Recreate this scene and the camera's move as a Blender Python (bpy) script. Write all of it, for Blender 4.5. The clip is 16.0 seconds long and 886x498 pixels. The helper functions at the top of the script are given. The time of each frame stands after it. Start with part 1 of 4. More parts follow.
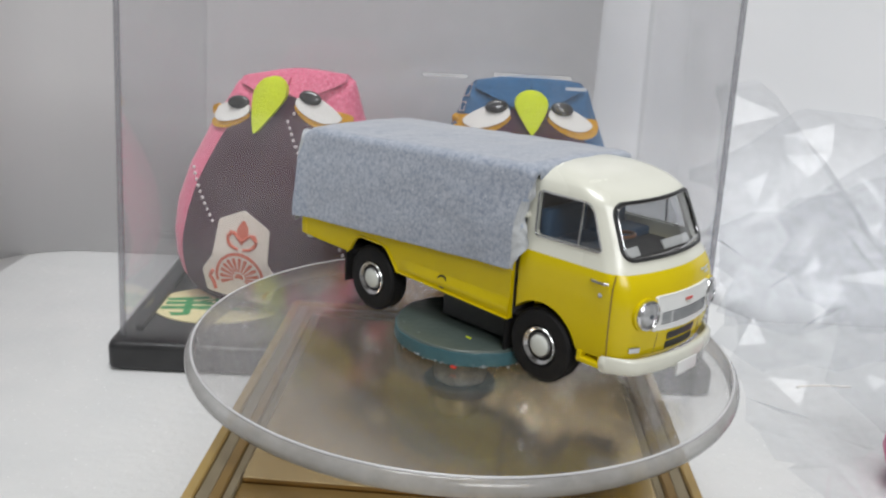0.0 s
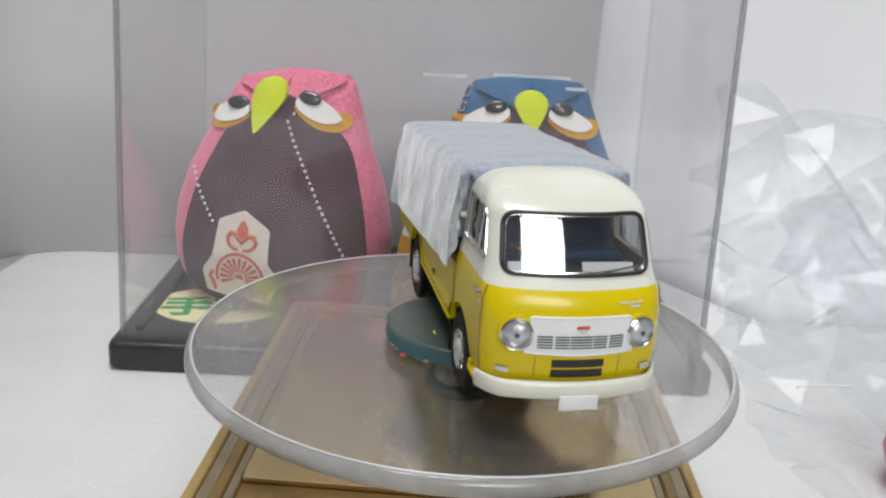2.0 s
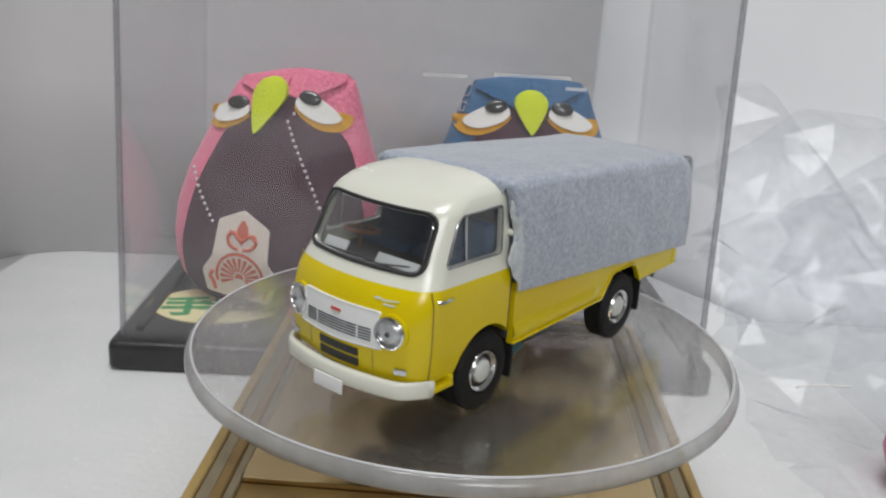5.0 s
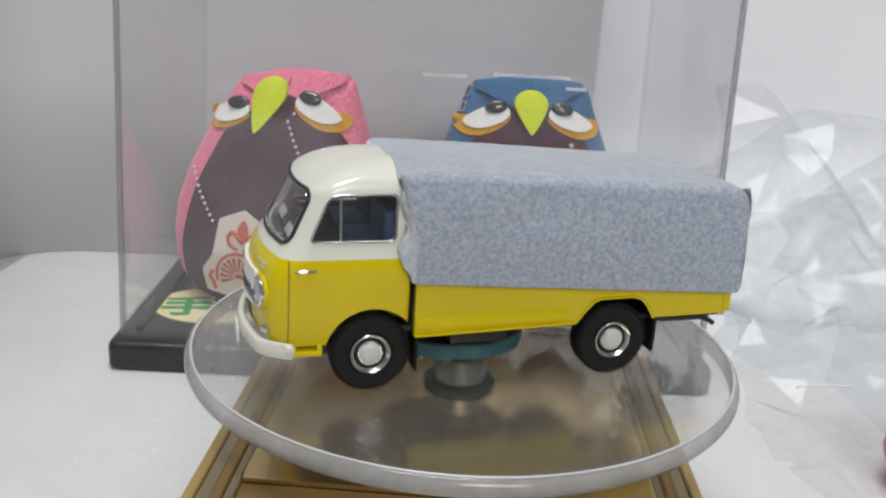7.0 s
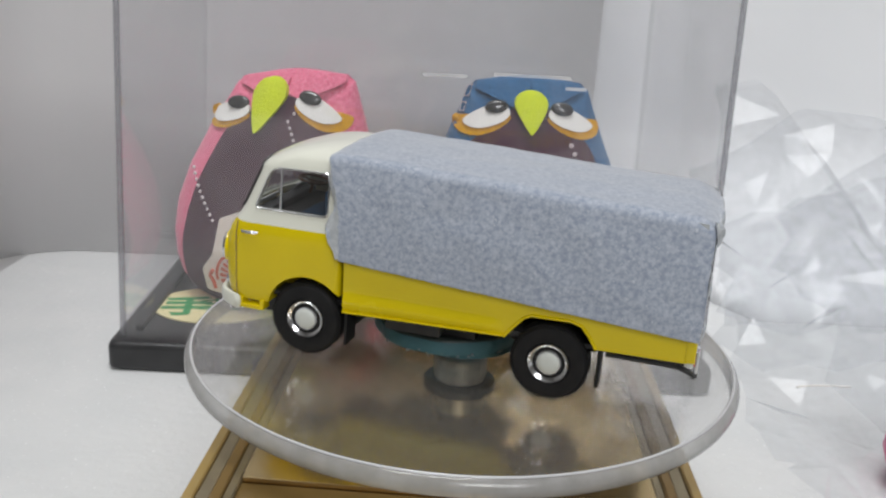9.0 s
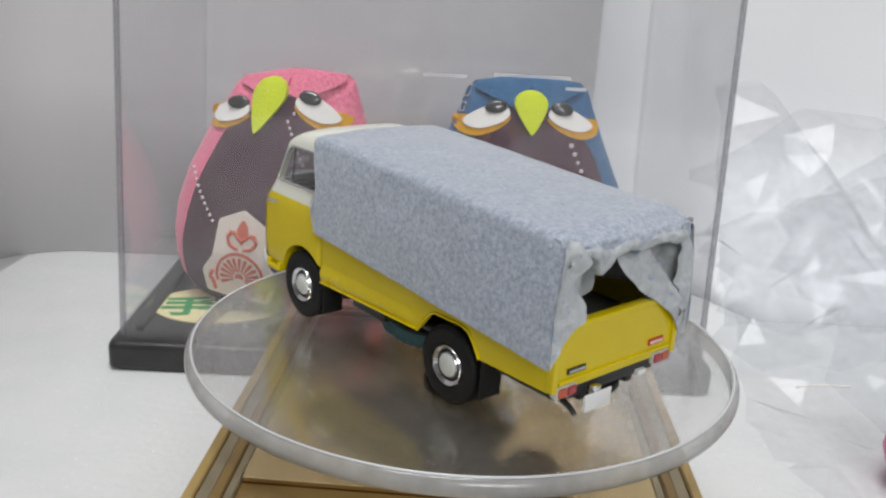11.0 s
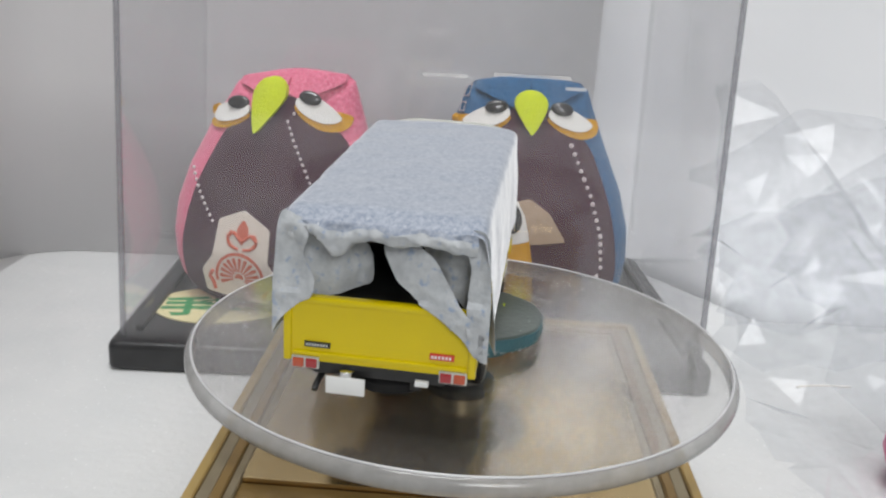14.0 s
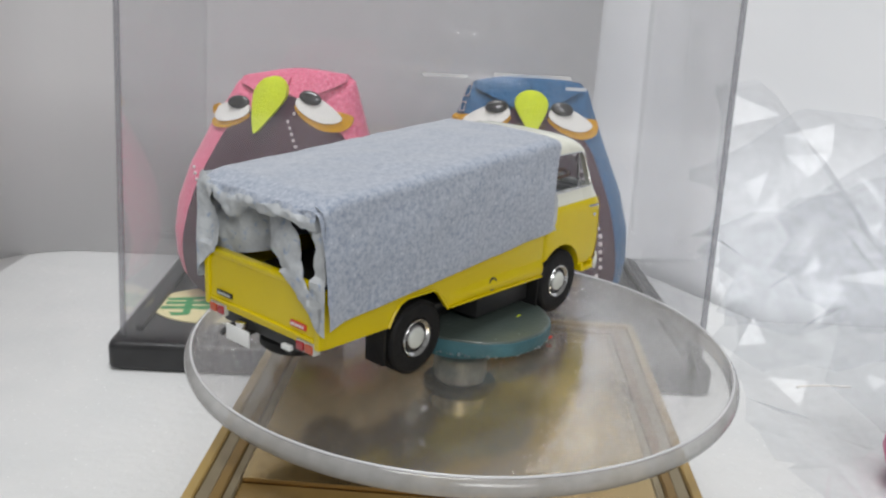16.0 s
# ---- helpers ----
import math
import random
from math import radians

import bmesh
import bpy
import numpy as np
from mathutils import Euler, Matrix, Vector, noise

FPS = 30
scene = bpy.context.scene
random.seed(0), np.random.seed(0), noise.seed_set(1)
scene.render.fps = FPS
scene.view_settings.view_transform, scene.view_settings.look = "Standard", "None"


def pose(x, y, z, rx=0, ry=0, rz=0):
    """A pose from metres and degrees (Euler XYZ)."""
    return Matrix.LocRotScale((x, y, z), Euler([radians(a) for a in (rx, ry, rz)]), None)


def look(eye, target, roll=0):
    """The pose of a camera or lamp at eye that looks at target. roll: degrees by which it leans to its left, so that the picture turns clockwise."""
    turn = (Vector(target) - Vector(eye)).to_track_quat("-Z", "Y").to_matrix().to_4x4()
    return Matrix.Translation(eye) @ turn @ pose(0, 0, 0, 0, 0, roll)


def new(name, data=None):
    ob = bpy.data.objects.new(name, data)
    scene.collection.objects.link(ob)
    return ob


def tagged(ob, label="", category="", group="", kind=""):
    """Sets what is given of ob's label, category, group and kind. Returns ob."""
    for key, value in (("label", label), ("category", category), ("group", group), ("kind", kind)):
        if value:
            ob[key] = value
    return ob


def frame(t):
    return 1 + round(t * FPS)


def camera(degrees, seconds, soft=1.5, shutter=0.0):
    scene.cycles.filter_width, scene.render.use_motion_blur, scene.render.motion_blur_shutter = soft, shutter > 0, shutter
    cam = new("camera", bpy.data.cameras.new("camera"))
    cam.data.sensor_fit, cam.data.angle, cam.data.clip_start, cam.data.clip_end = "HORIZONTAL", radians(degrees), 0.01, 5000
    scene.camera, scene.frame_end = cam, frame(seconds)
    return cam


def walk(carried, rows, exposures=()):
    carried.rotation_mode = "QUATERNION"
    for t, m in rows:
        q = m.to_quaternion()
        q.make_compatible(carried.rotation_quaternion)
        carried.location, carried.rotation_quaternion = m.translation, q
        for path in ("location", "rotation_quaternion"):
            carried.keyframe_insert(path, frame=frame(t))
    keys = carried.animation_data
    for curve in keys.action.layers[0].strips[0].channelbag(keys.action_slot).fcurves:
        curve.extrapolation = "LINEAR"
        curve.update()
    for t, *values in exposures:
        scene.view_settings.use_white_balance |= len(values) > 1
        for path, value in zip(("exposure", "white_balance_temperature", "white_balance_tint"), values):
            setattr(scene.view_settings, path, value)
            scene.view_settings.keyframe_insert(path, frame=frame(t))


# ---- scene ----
# Lengths below are in millimetres; MM turns them into metres. The turntable's axis is the world's z axis, its disc's top is z = 0.
MM = 0.001
cam = camera(52.2, 16.0, soft=2.3)
EYE = (0.0, -138.56 * MM, 58.04 * MM)
AIM = (EYE[0] - 0.02786 * 0.14, EYE[1] + 0.95393 * 0.14, EYE[2] - 0.29872 * 0.14)
STAND = look(EYE, AIM, 3.5)
walk(cam, [(0, STAND), (16, STAND)], exposures=[(0, -0.70), (1.6, -0.68), (2.5, -0.64), (3.0, -1.05), (3.5, -1.10), (4.0, -1.16), (4.6, -1.0), (6.5, -0.74), (9, -0.74), (11.4, -0.68), (16, -0.68)])

TABLE = -36.0          # the table's top
CASE_YAW = 3.716       # the display case stands slightly askew
CASE = Matrix.Translation((-81.0 * MM, 49.9 * MM, TABLE * MM)) @ pose(0, 0, 0, 0, 0, CASE_YAW)

# ---- light: a tall window behind the camera, a ceiling panel, a dim room ----
world = bpy.data.worlds.new("room_air")
scene.world = world
world.use_nodes = True
world.node_tree.nodes["Background"].inputs[0].default_value = (0.85, 0.92, 1.0, 1)
world.node_tree.nodes["Background"].inputs[1].default_value = 0.12


def area_lamp(name, eye, target, wide, high, watts, colour):
    lamp = bpy.data.lights.new(name, "AREA")
    lamp.shape, lamp.size, lamp.size_y, lamp.energy, lamp.color = "RECTANGLE", wide, high, watts, colour
    ob = new(name, lamp)
    ob.matrix_world = look(eye, target)
    return ob


area_lamp("window_light", (0.37, -1.235, 0.86), (0.37, 0, 0.86), 0.60, 0.62, 19.5, (0.965, 0.975, 0.99))
area_lamp("ceiling_light_panel", (-0.12, -0.16, 1.485), (-0.12, -0.1599, 0), 0.62, 0.62, 25.0, (0.98, 0.99, 1.0))


# ---- materials ----
def material(name, colour, rough=0.5, metal=0.0, vary=None, scale=400.0, spread=0.5, bump=0.0, bump_scale=1500.0,
             coat=0.0, spec=0.5, speck=None, speck_scale=3000.0, speck_at=0.62, sheen=0.0, grain=0.5):
    m = bpy.data.materials.new(name)
    m.use_nodes = True
    nt = m.node_tree
    b = nt.nodes["Principled BSDF"]
    b.inputs["Base Color"].default_value = (*colour, 1)
    b.inputs["Roughness"].default_value = rough
    b.inputs["Metallic"].default_value = metal
    b.inputs["Specular IOR Level"].default_value = spec
    b.inputs["Coat Weight"].default_value = coat
    b.inputs["Coat Roughness"].default_value = 0.06
    b.inputs["Sheen Weight"].default_value = sheen
    b.inputs["Sheen Roughness"].default_value = 0.4
    co = nt.nodes.new("ShaderNodeTexCoord")

    def tex(s, detail):
        n = nt.nodes.new("ShaderNodeTexNoise")
        n.inputs["Scale"].default_value, n.inputs["Detail"].default_value = s, detail
        nt.links.new(co.outputs["Object"], n.inputs["Vector"])
        return n

    def mix(fac, a, c):
        x = nt.nodes.new("ShaderNodeMix")
        x.data_type = "RGBA"
        nt.links.new(fac, x.inputs["Factor"])
        for sock, v in ((x.inputs[6], a), (x.inputs[7], c)):
            if isinstance(v, tuple):
                sock.default_value = (*v, 1)
            else:
                nt.links.new(v, sock)
        return x.outputs[2]

    out = colour
    if vary:
        n = tex(scale, 8)
        n.inputs["Roughness"].default_value = grain
        r = nt.nodes.new("ShaderNodeMapRange")
        r.inputs[1].default_value, r.inputs[2].default_value = 0.5 - spread / 2, 0.5 + spread / 2
        nt.links.new(n.outputs["Fac"], r.inputs[0])
        out = mix(r.outputs[0], colour, vary)
        rr = nt.nodes.new("ShaderNodeMapRange")
        rr.inputs[3].default_value, rr.inputs[4].default_value = max(0.02, rough - 0.08), min(1, rough + 0.08)
        nt.links.new(tex(scale * 0.37, 3).outputs["Fac"], rr.inputs[0])
        nt.links.new(rr.outputs[0], b.inputs["Roughness"])
    if speck:
        n = tex(speck_scale, 2)
        r = nt.nodes.new("ShaderNodeMapRange")
        r.inputs[1].default_value, r.inputs[2].default_value = speck_at, speck_at + 0.1
        nt.links.new(n.outputs["Fac"], r.inputs[0])
        out = mix(r.outputs[0], out, speck)
    if not isinstance(out, tuple):
        nt.links.new(out, b.inputs["Base Color"])
    if bump:
        bp = nt.nodes.new("ShaderNodeBump")
        bp.inputs["Strength"].default_value, bp.inputs["Distance"].default_value = bump, 0.0004
        nt.links.new(tex(bump_scale, 4).outputs["Fac"], bp.inputs["Height"])
        nt.links.new(bp.outputs[0], b.inputs["Normal"])
    return m


def clear_plastic(name, haze=0.04, tint=(1, 1, 1), rough=0.01, haze_colour=(0.8, 0.8, 0.8), blotch=0.0, blotch_scale=90, ior=1.49, gloss=1.0):
    """Clear acrylic sheet: see-through, with Fresnel gloss and a little dusty haze."""
    m = bpy.data.materials.new(name)
    m.use_nodes = True
    nt = m.node_tree
    nt.nodes.remove(nt.nodes["Principled BSDF"])
    n = nt.nodes.new
    tr, gl, df = n("ShaderNodeBsdfTransparent"), n("ShaderNodeBsdfGlossy"), n("ShaderNodeBsdfDiffuse")
    tr.inputs[0].default_value = (*tint, 1)
    gl.inputs["Roughness"].default_value = rough
    df.inputs[0].default_value = (*haze_colour, 1)
    m1, m2 = n("ShaderNodeMixShader"), n("ShaderNodeMixShader")
    facing, power, fr = n("ShaderNodeLayerWeight"), n("ShaderNodeMath"), n("ShaderNodeMapRange")
    facing.inputs[0].default_value = 0.5
    power.operation = "POWER"
    power.inputs[1].default_value = 5.0
    fr.inputs[3].default_value = ((ior - 1) / (ior + 1)) ** 2
    nt.links.new(facing.outputs["Facing"], power.inputs[0])
    nt.links.new(power.outputs[0], fr.inputs[0])
    m1.inputs[0].default_value = haze
    if blotch:
        co, no, mr = n("ShaderNodeTexCoord"), n("ShaderNodeTexNoise"), n("ShaderNodeMapRange")
        no.inputs["Scale"].default_value, no.inputs["Detail"].default_value = blotch_scale, 8
        mr.inputs[1].default_value, mr.inputs[2].default_value = 0.35, 0.75
        mr.inputs[3].default_value, mr.inputs[4].default_value = haze, haze + blotch
        nt.links.new(co.outputs["Object"], no.inputs["Vector"])
        nt.links.new(no.outputs["Fac"], mr.inputs[0])
        nt.links.new(mr.outputs[0], m1.inputs[0])
    g = n("ShaderNodeMath")
    g.operation = "MULTIPLY"
    g.inputs[1].default_value = gloss
    nt.links.new(fr.outputs[0], g.inputs[0])
    nt.links.new(tr.outputs[0], m1.inputs[1])
    nt.links.new(df.outputs[0], m1.inputs[2])
    nt.links.new(g.outputs[0], m2.inputs[0])
    nt.links.new(m1.outputs[0], m2.inputs[1])
    nt.links.new(gl.outputs[0], m2.inputs[2])
    nt.links.new(m2.outputs[0], nt.nodes["Material Output"].inputs[0])
    return m


YELLOW = material("yellow_enamel", (0.68, 0.53, 0.002), 0.24, vary=(0.64, 0.495, 0.002), scale=120, coat=0.15, spec=0.32, bump=0.03, bump_scale=700)
IVORY = material("ivory_enamel", (0.72, 0.72, 0.63), 0.27, vary=(0.68, 0.68, 0.59), scale=120, coat=0.3, bump=0.03, bump_scale=700)
WHITE_TRIM = material("white_trim", (0.80, 0.81, 0.80), 0.35, vary=(0.74, 0.75, 0.74), scale=300)
RUBBER = material("black_rubber", (0.008, 0.008, 0.009), 0.6, vary=(0.014, 0.0138, 0.0135), scale=500, bump=0.15, bump_scale=3000, spec=0.22)
BLACK = material("black_plastic", (0.012, 0.012, 0.013), 0.45, vary=(0.022, 0.022, 0.022), scale=400)
LINER = material("dark_cabin", (0.045, 0.046, 0.048), 0.6, vary=(0.07, 0.07, 0.07), scale=300)
CHROME = material("chrome", (0.74, 0.75, 0.76), 0.2, 1.0, vary=(0.62, 0.62, 0.63), scale=500)
HUBCAP = material("hubcap_paint", (0.62, 0.64, 0.60), 0.35, vary=(0.56, 0.58, 0.54), scale=500)
LENS = material("headlight_lens", (0.58, 0.59, 0.60), 0.16, 0.45, vary=(0.40, 0.41, 0.42), scale=1600, coat=1.0, bump=0.4, bump_scale=1800)
RED = material("red_lens", (0.38, 0.015, 0.02), 0.2, vary=(0.3, 0.01, 0.015), scale=900, coat=0.6)
ORANGE = material("amber_lens", (0.50, 0.075, 0.02), 0.2, vary=(0.42, 0.06, 0.015), scale=900, coat=0.6)
BADGE_RED = material("red_badge", (0.65, 0.05, 0.03), 0.4, vary=(0.55, 0.04, 0.03), scale=900)
SLOT = material("grille_slot", (0.06, 0.075, 0.09), 0.5, vary=(0.04, 0.05, 0.06), scale=900)
SEAT = material("blue_seat", (0.022, 0.085, 0.18), 0.6, vary=(0.016, 0.065, 0.14), scale=500)
WHEEL_BROWN = material("brown_steering_wheel", (0.22, 0.09, 0.04), 0.35, vary=(0.17, 0.07, 0.03), scale=600)
TISSUE = material("blue_grey_tissue", (0.235, 0.275, 0.35), 0.95, vary=(0.45, 0.48, 0.54), scale=1400, spread=0.34, grain=0.66, bump=0.03, bump_scale=1900, spec=0.1, speck=(0.54, 0.565, 0.605), speck_scale=1900, speck_at=0.65, sheen=1.0)
TISSUE_BACK = material("white_tissue", (0.40, 0.42, 0.44), 0.95, vary=(0.56, 0.58, 0.59), scale=700, bump=0.7, bump_scale=700, spec=0.1, speck=(0.33, 0.39, 0.50), speck_scale=900, speck_at=0.60)
TEAL = material("teal_putty_board", (0.05, 0.155, 0.185), 0.5, vary=(0.035, 0.095, 0.115), scale=160, bump=0.4, bump_scale=1500)
TEAL_TOP = material("worn_grey_green_top", (0.085, 0.105, 0.092), 0.3, vary=(0.055, 0.075, 0.068), scale=140, bump=0.2, bump_scale=900, speck=(0.4, 0.43, 0.4), speck_scale=900, speck_at=0.72)
GRIT = material("glitter_grit", (0.42, 0.42, 0.4), 0.3, 0.4, vary=(0.12, 0.2, 0.24), scale=3000)
GOLD = material("gold_plastic", (0.46, 0.32, 0.11), 0.32, 0.4, vary=(0.40, 0.27, 0.085), scale=90, coat=0.4, bump=0.05, bump_scale=600)
DECK = material("brushed_gold_deck", (0.70, 0.55, 0.31), 0.18, 0.97, vary=(0.64, 0.49, 0.265), scale=60, bump=0.012, bump_scale=900)
SPINDLE = material("bright_spindle_metal", (0.68, 0.69, 0.70), 0.34, 0.75, vary=(0.42, 0.43, 0.44), scale=500)
GOLD_DARK = material("bronze_plastic", (0.30, 0.19, 0.06), 0.35, 0.5, vary=(0.24, 0.15, 0.045), scale=90, coat=0.3)
SILVER = material("silver_strip", (0.42, 0.355, 0.24), 0.3, 0.8, vary=(0.37, 0.31, 0.205), scale=150)
FROST = clear_plastic("frosted_acrylic_rim", haze=0.52, rough=0.14, tint=(0.82, 0.82, 0.81), haze_colour=(0.43, 0.425, 0.415), blotch=0.14, blotch_scale=300)
# Opaque pale grey, the painted highlight of the disc's edge.
EDGE_HIGHLIGHT = material("painted_edge_highlight", (0.60, 0.60, 0.61), 0.18, vary=(0.5, 0.5, 0.51), scale=160, coat=0.6)
DISC = clear_plastic("scuffed_clear_acrylic", haze=0.035, rough=0.15, haze_colour=(0.62, 0.585, 0.54), blotch=0.09, blotch_scale=1500, gloss=2.1, ior=1.6)
CASE_CLEAR = clear_plastic("clear_case_acrylic", haze=0.036, rough=0.01, tint=(0.995, 0.995, 1.0), blotch=0.04, gloss=0.9)
CASE_EDGE = clear_plastic("case_edge_acrylic", haze=0.22, rough=0.08, tint=(0.78, 0.78, 0.80), haze_colour=(0.42, 0.42, 0.43))
# Whitish haze for the reflections painted on the case's front panel.
PANEL_REFLECTION = clear_plastic("painted_reflection", haze=0.28, rough=0.2, haze_colour=(0.9, 0.9, 0.9), blotch=0.2)
WINDOW = clear_plastic("toy_window_plastic", haze=0.012, rough=0.01, tint=(0.88, 0.89, 0.90), gloss=1.3, ior=2.0)
CASE_BLACK = material("black_case_base", (0.014, 0.014, 0.015), 0.32, vary=(0.03, 0.03, 0.031), scale=120, bump=0.06, bump_scale=500)
FOAM = material("white_foam_sheet", (0.645, 0.645, 0.64), 0.55, vary=(0.59, 0.60, 0.60), scale=60, bump=0.8, bump_scale=450, speck=(0.84, 0.84, 0.84), speck_scale=1200, speck_at=0.68)
WALL_GREY = material("grey_wall_sheet", (0.63, 0.62, 0.62), 0.6, vary=(0.58, 0.575, 0.58), scale=14, bump=0.1, bump_scale=200)
WALL_WHITE = material("white_wall_sheet", (0.86, 0.865, 0.875), 0.5, vary=(0.81, 0.82, 0.835), scale=18, bump=0.15, bump_scale=200)
ROOM = material("room_plaster", (0.40, 0.39, 0.37), 0.8, vary=(0.33, 0.32, 0.31), scale=3, bump=0.2, bump_scale=60)
FILM = clear_plastic("crumpled_clear_film", haze=0.08, rough=0.2, tint=(0.925, 0.93, 0.94), haze_colour=(0.52, 0.53, 0.545), blotch=0.14, blotch_scale=200, gloss=0.65)
PINK = material("pink_crepe", (0.84, 0.26, 0.37), 0.9, vary=(0.62, 0.11, 0.20), scale=1500, spread=0.36, bump=1.0, bump_scale=800, spec=0.15, sheen=0.2)
BLUE = material("blue_crepe", (0.045, 0.15, 0.31), 0.85, vary=(0.018, 0.075, 0.17), scale=1500, spread=0.36, bump=1.0, bump_scale=800, spec=0.2, sheen=0.2)
PLUM = material("plum_cloth", (0.066, 0.024, 0.040), 0.8, vary=(0.05, 0.018, 0.031), scale=60, spec=0.10)
FELT_LIME = material("lime_felt", (0.62, 0.70, 0.02), 0.95, vary=(0.52, 0.62, 0.02), scale=700, bump=0.7, bump_scale=1500, spec=0.1)
FELT_WHITE = material("white_felt", (0.82, 0.80, 0.76), 0.95, vary=(0.74, 0.72, 0.69), scale=700, bump=0.6, bump_scale=1500, spec=0.1)
FELT_OCHRE = material("ochre_felt", (0.66, 0.34, 0.015), 0.95, vary=(0.56, 0.27, 0.012), scale=700, bump=0.7, bump_scale=1500, spec=0.1)
BEAD = material("black_bead", (0.012, 0.012, 0.013), 0.2, coat=0.5, vary=(0.02, 0.02, 0.02), scale=300)
THREAD = material("white_thread", (0.70, 0.62, 0.62), 0.8, vary=(0.6, 0.5, 0.52), scale=900)
PAPER_CLOTH = material("cream_print_cloth", (0.74, 0.66, 0.58), 0.9, vary=(0.68, 0.60, 0.53), scale=500, bump=0.4, bump_scale=1400, spec=0.1)
PRINT = material("vermilion_print", (0.60, 0.13, 0.07), 0.85, vary=(0.52, 0.11, 0.06), scale=600)
TAN = material("tan_print_cloth", (0.42, 0.31, 0.22), 0.9, vary=(0.36, 0.26, 0.18), scale=500)
STICKER = material("pale_yellow_label", (0.76, 0.68, 0.38), 0.5, vary=(0.72, 0.64, 0.35), scale=200)
GREEN_INK = material("green_ink", (0.03, 0.30, 0.09), 0.5, vary=(0.025, 0.25, 0.075), scale=500)
PINK_TOY = material("pink_plastic", (0.75, 0.18, 0.36), 0.4, vary=(0.68, 0.15, 0.32), scale=100)


# ---- mesh helpers (millimetres in, metres out) ----
def mesh_from(bm, name, smooth=True, angle=40):
    bmesh.ops.recalc_face_normals(bm, faces=bm.faces[:])
    bmesh.ops.scale(bm, vec=(MM, MM, MM), verts=bm.verts[:])
    for f in bm.faces:
        f.smooth = smooth
    for e in bm.edges:
        if len(e.link_faces) == 2 and e.calc_face_angle(0) > radians(angle):
            e.smooth = False
    me = bpy.data.meshes.new(name)
    bm.to_mesh(me)
    bm.free()
    return me


def part(name, bm, mat, parent=None, label="", smooth=True, angle=40, m=None):
    """One mesh object, under a thing or a part when a parent is given."""
    if m is not None:
        bmesh.ops.transform(bm, matrix=m, verts=bm.verts[:])
    ob = new(name, mesh_from(bm, name, smooth, angle))
    for one in mat if isinstance(mat, (list, tuple)) else [mat]:
        ob.data.materials.append(one)
    if parent is not None:
        ob.parent = parent
    if label:
        ob["label"] = label
    return ob


def box(x0, x1, y0, y1, z0, z1, bevel=0.0, seg=2):
    bm = bmesh.new()
    bmesh.ops.create_cube(bm, size=1)
    for v in bm.verts:
        v.co = Vector(((x0 + x1) / 2 + v.co.x * (x1 - x0), (y0 + y1) / 2 + v.co.y * (y1 - y0), (z0 + z1) / 2 + v.co.z * (z1 - z0)))
    if bevel:
        bmesh.ops.bevel(bm, geom=bm.edges[:], offset=bevel, segments=seg, profile=0.6, affect="EDGES")
    return bm


def lathe(profile, seg=40, axis="z", at=(0, 0, 0), closed=False, caps=True):
    """Turns (radius, height) round an axis."""
    bm = bmesh.new()
    rings = []
    for r, h in profile:
        ring = []
        for i in range(seg):
            a = 2 * math.pi * i / seg
            c, s = r * math.cos(a), r * math.sin(a)
            p = {"z": (c, s, h), "y": (c, h, s), "x": (h, c, s)}[axis]
            ring.append(bm.verts.new(Vector(p) + Vector(at)))
        rings.append(ring)
    pairs = list(zip(rings, rings[1:])) + ([(rings[-1], rings[0])] if closed else [])
    for a, b in pairs:
        for i in range(seg):
            bm.faces.new((a[i], a[(i + 1) % seg], b[(i + 1) % seg], b[i]))
    if caps and not closed:
        for ring in (rings[0], rings[-1]):
            bm.faces.new(ring)
    return bm


def loft(rings, caps=True):
    bm = bmesh.new()
    rows = [[bm.verts.new(p) for p in ring] for ring in rings]
    n = len(rows[0])
    for a, b in zip(rows, rows[1:]):
        for i in range(n):
            bm.faces.new((a[i], a[(i + 1) % n], b[(i + 1) % n], b[i]))
    if caps:
        bm.faces.new(rows[0])
        bm.faces.new(rows[-1])
    return bm


def sheet(fn, nu, nv):
    """A grid of fn(u, v), u and v from 0 to 1."""
    bm = bmesh.new()
    g = [[bm.verts.new(fn(i / nu, j / nv)) for j in range(nv + 1)] for i in range(nu + 1)]
    for i in range(nu):
        for j in range(nv):
            bm.faces.new((g[i][j], g[i + 1][j], g[i + 1][j + 1], g[i][j + 1]))
    return bm


def rounded(points, r, seg=5):
    """A polygon with its corners rounded off."""
    out = []
    n = len(points)
    for i, p in enumerate(points):
        p = Vector(p)
        a, b = Vector(points[i - 1]) - p, Vector(points[(i + 1) % n]) - p
        ra = min(r, a.length * 0.45, b.length * 0.45)
        p0, p1 = p + a.normalized() * ra, p + b.normalized() * ra
        for k in range(seg + 1):
            t = k / seg
            out.append((1 - t) ** 2 * p0 + 2 * t * (1 - t) * p + t * t * p1)
    return out


def dense(points, step=0.8):
    """A closed outline with no edge longer than step."""
    out = []
    for i, p in enumerate(points):
        a, b = Vector(p), Vector(points[(i + 1) % len(points)])
        n = max(1, int((b - a).length / step))
        out += [a.lerp(b, k / n) for k in range(n)]
    return out


def smooth_loop(points, seg=4):
    """A closed curve through points."""
    n, out = len(points), []
    pts = [Vector(p) for p in points]
    for i in range(n):
        a, b, c, d = pts[i - 1], pts[i], pts[(i + 1) % n], pts[(i + 2) % n]
        for k in range(seg):
            t = k / seg
            out.append(0.5 * ((2 * b) + (c - a) * t + (2 * a - 5 * b + 4 * c - d) * t * t + (3 * b - a - 3 * c + d) * t ** 3))
    return out


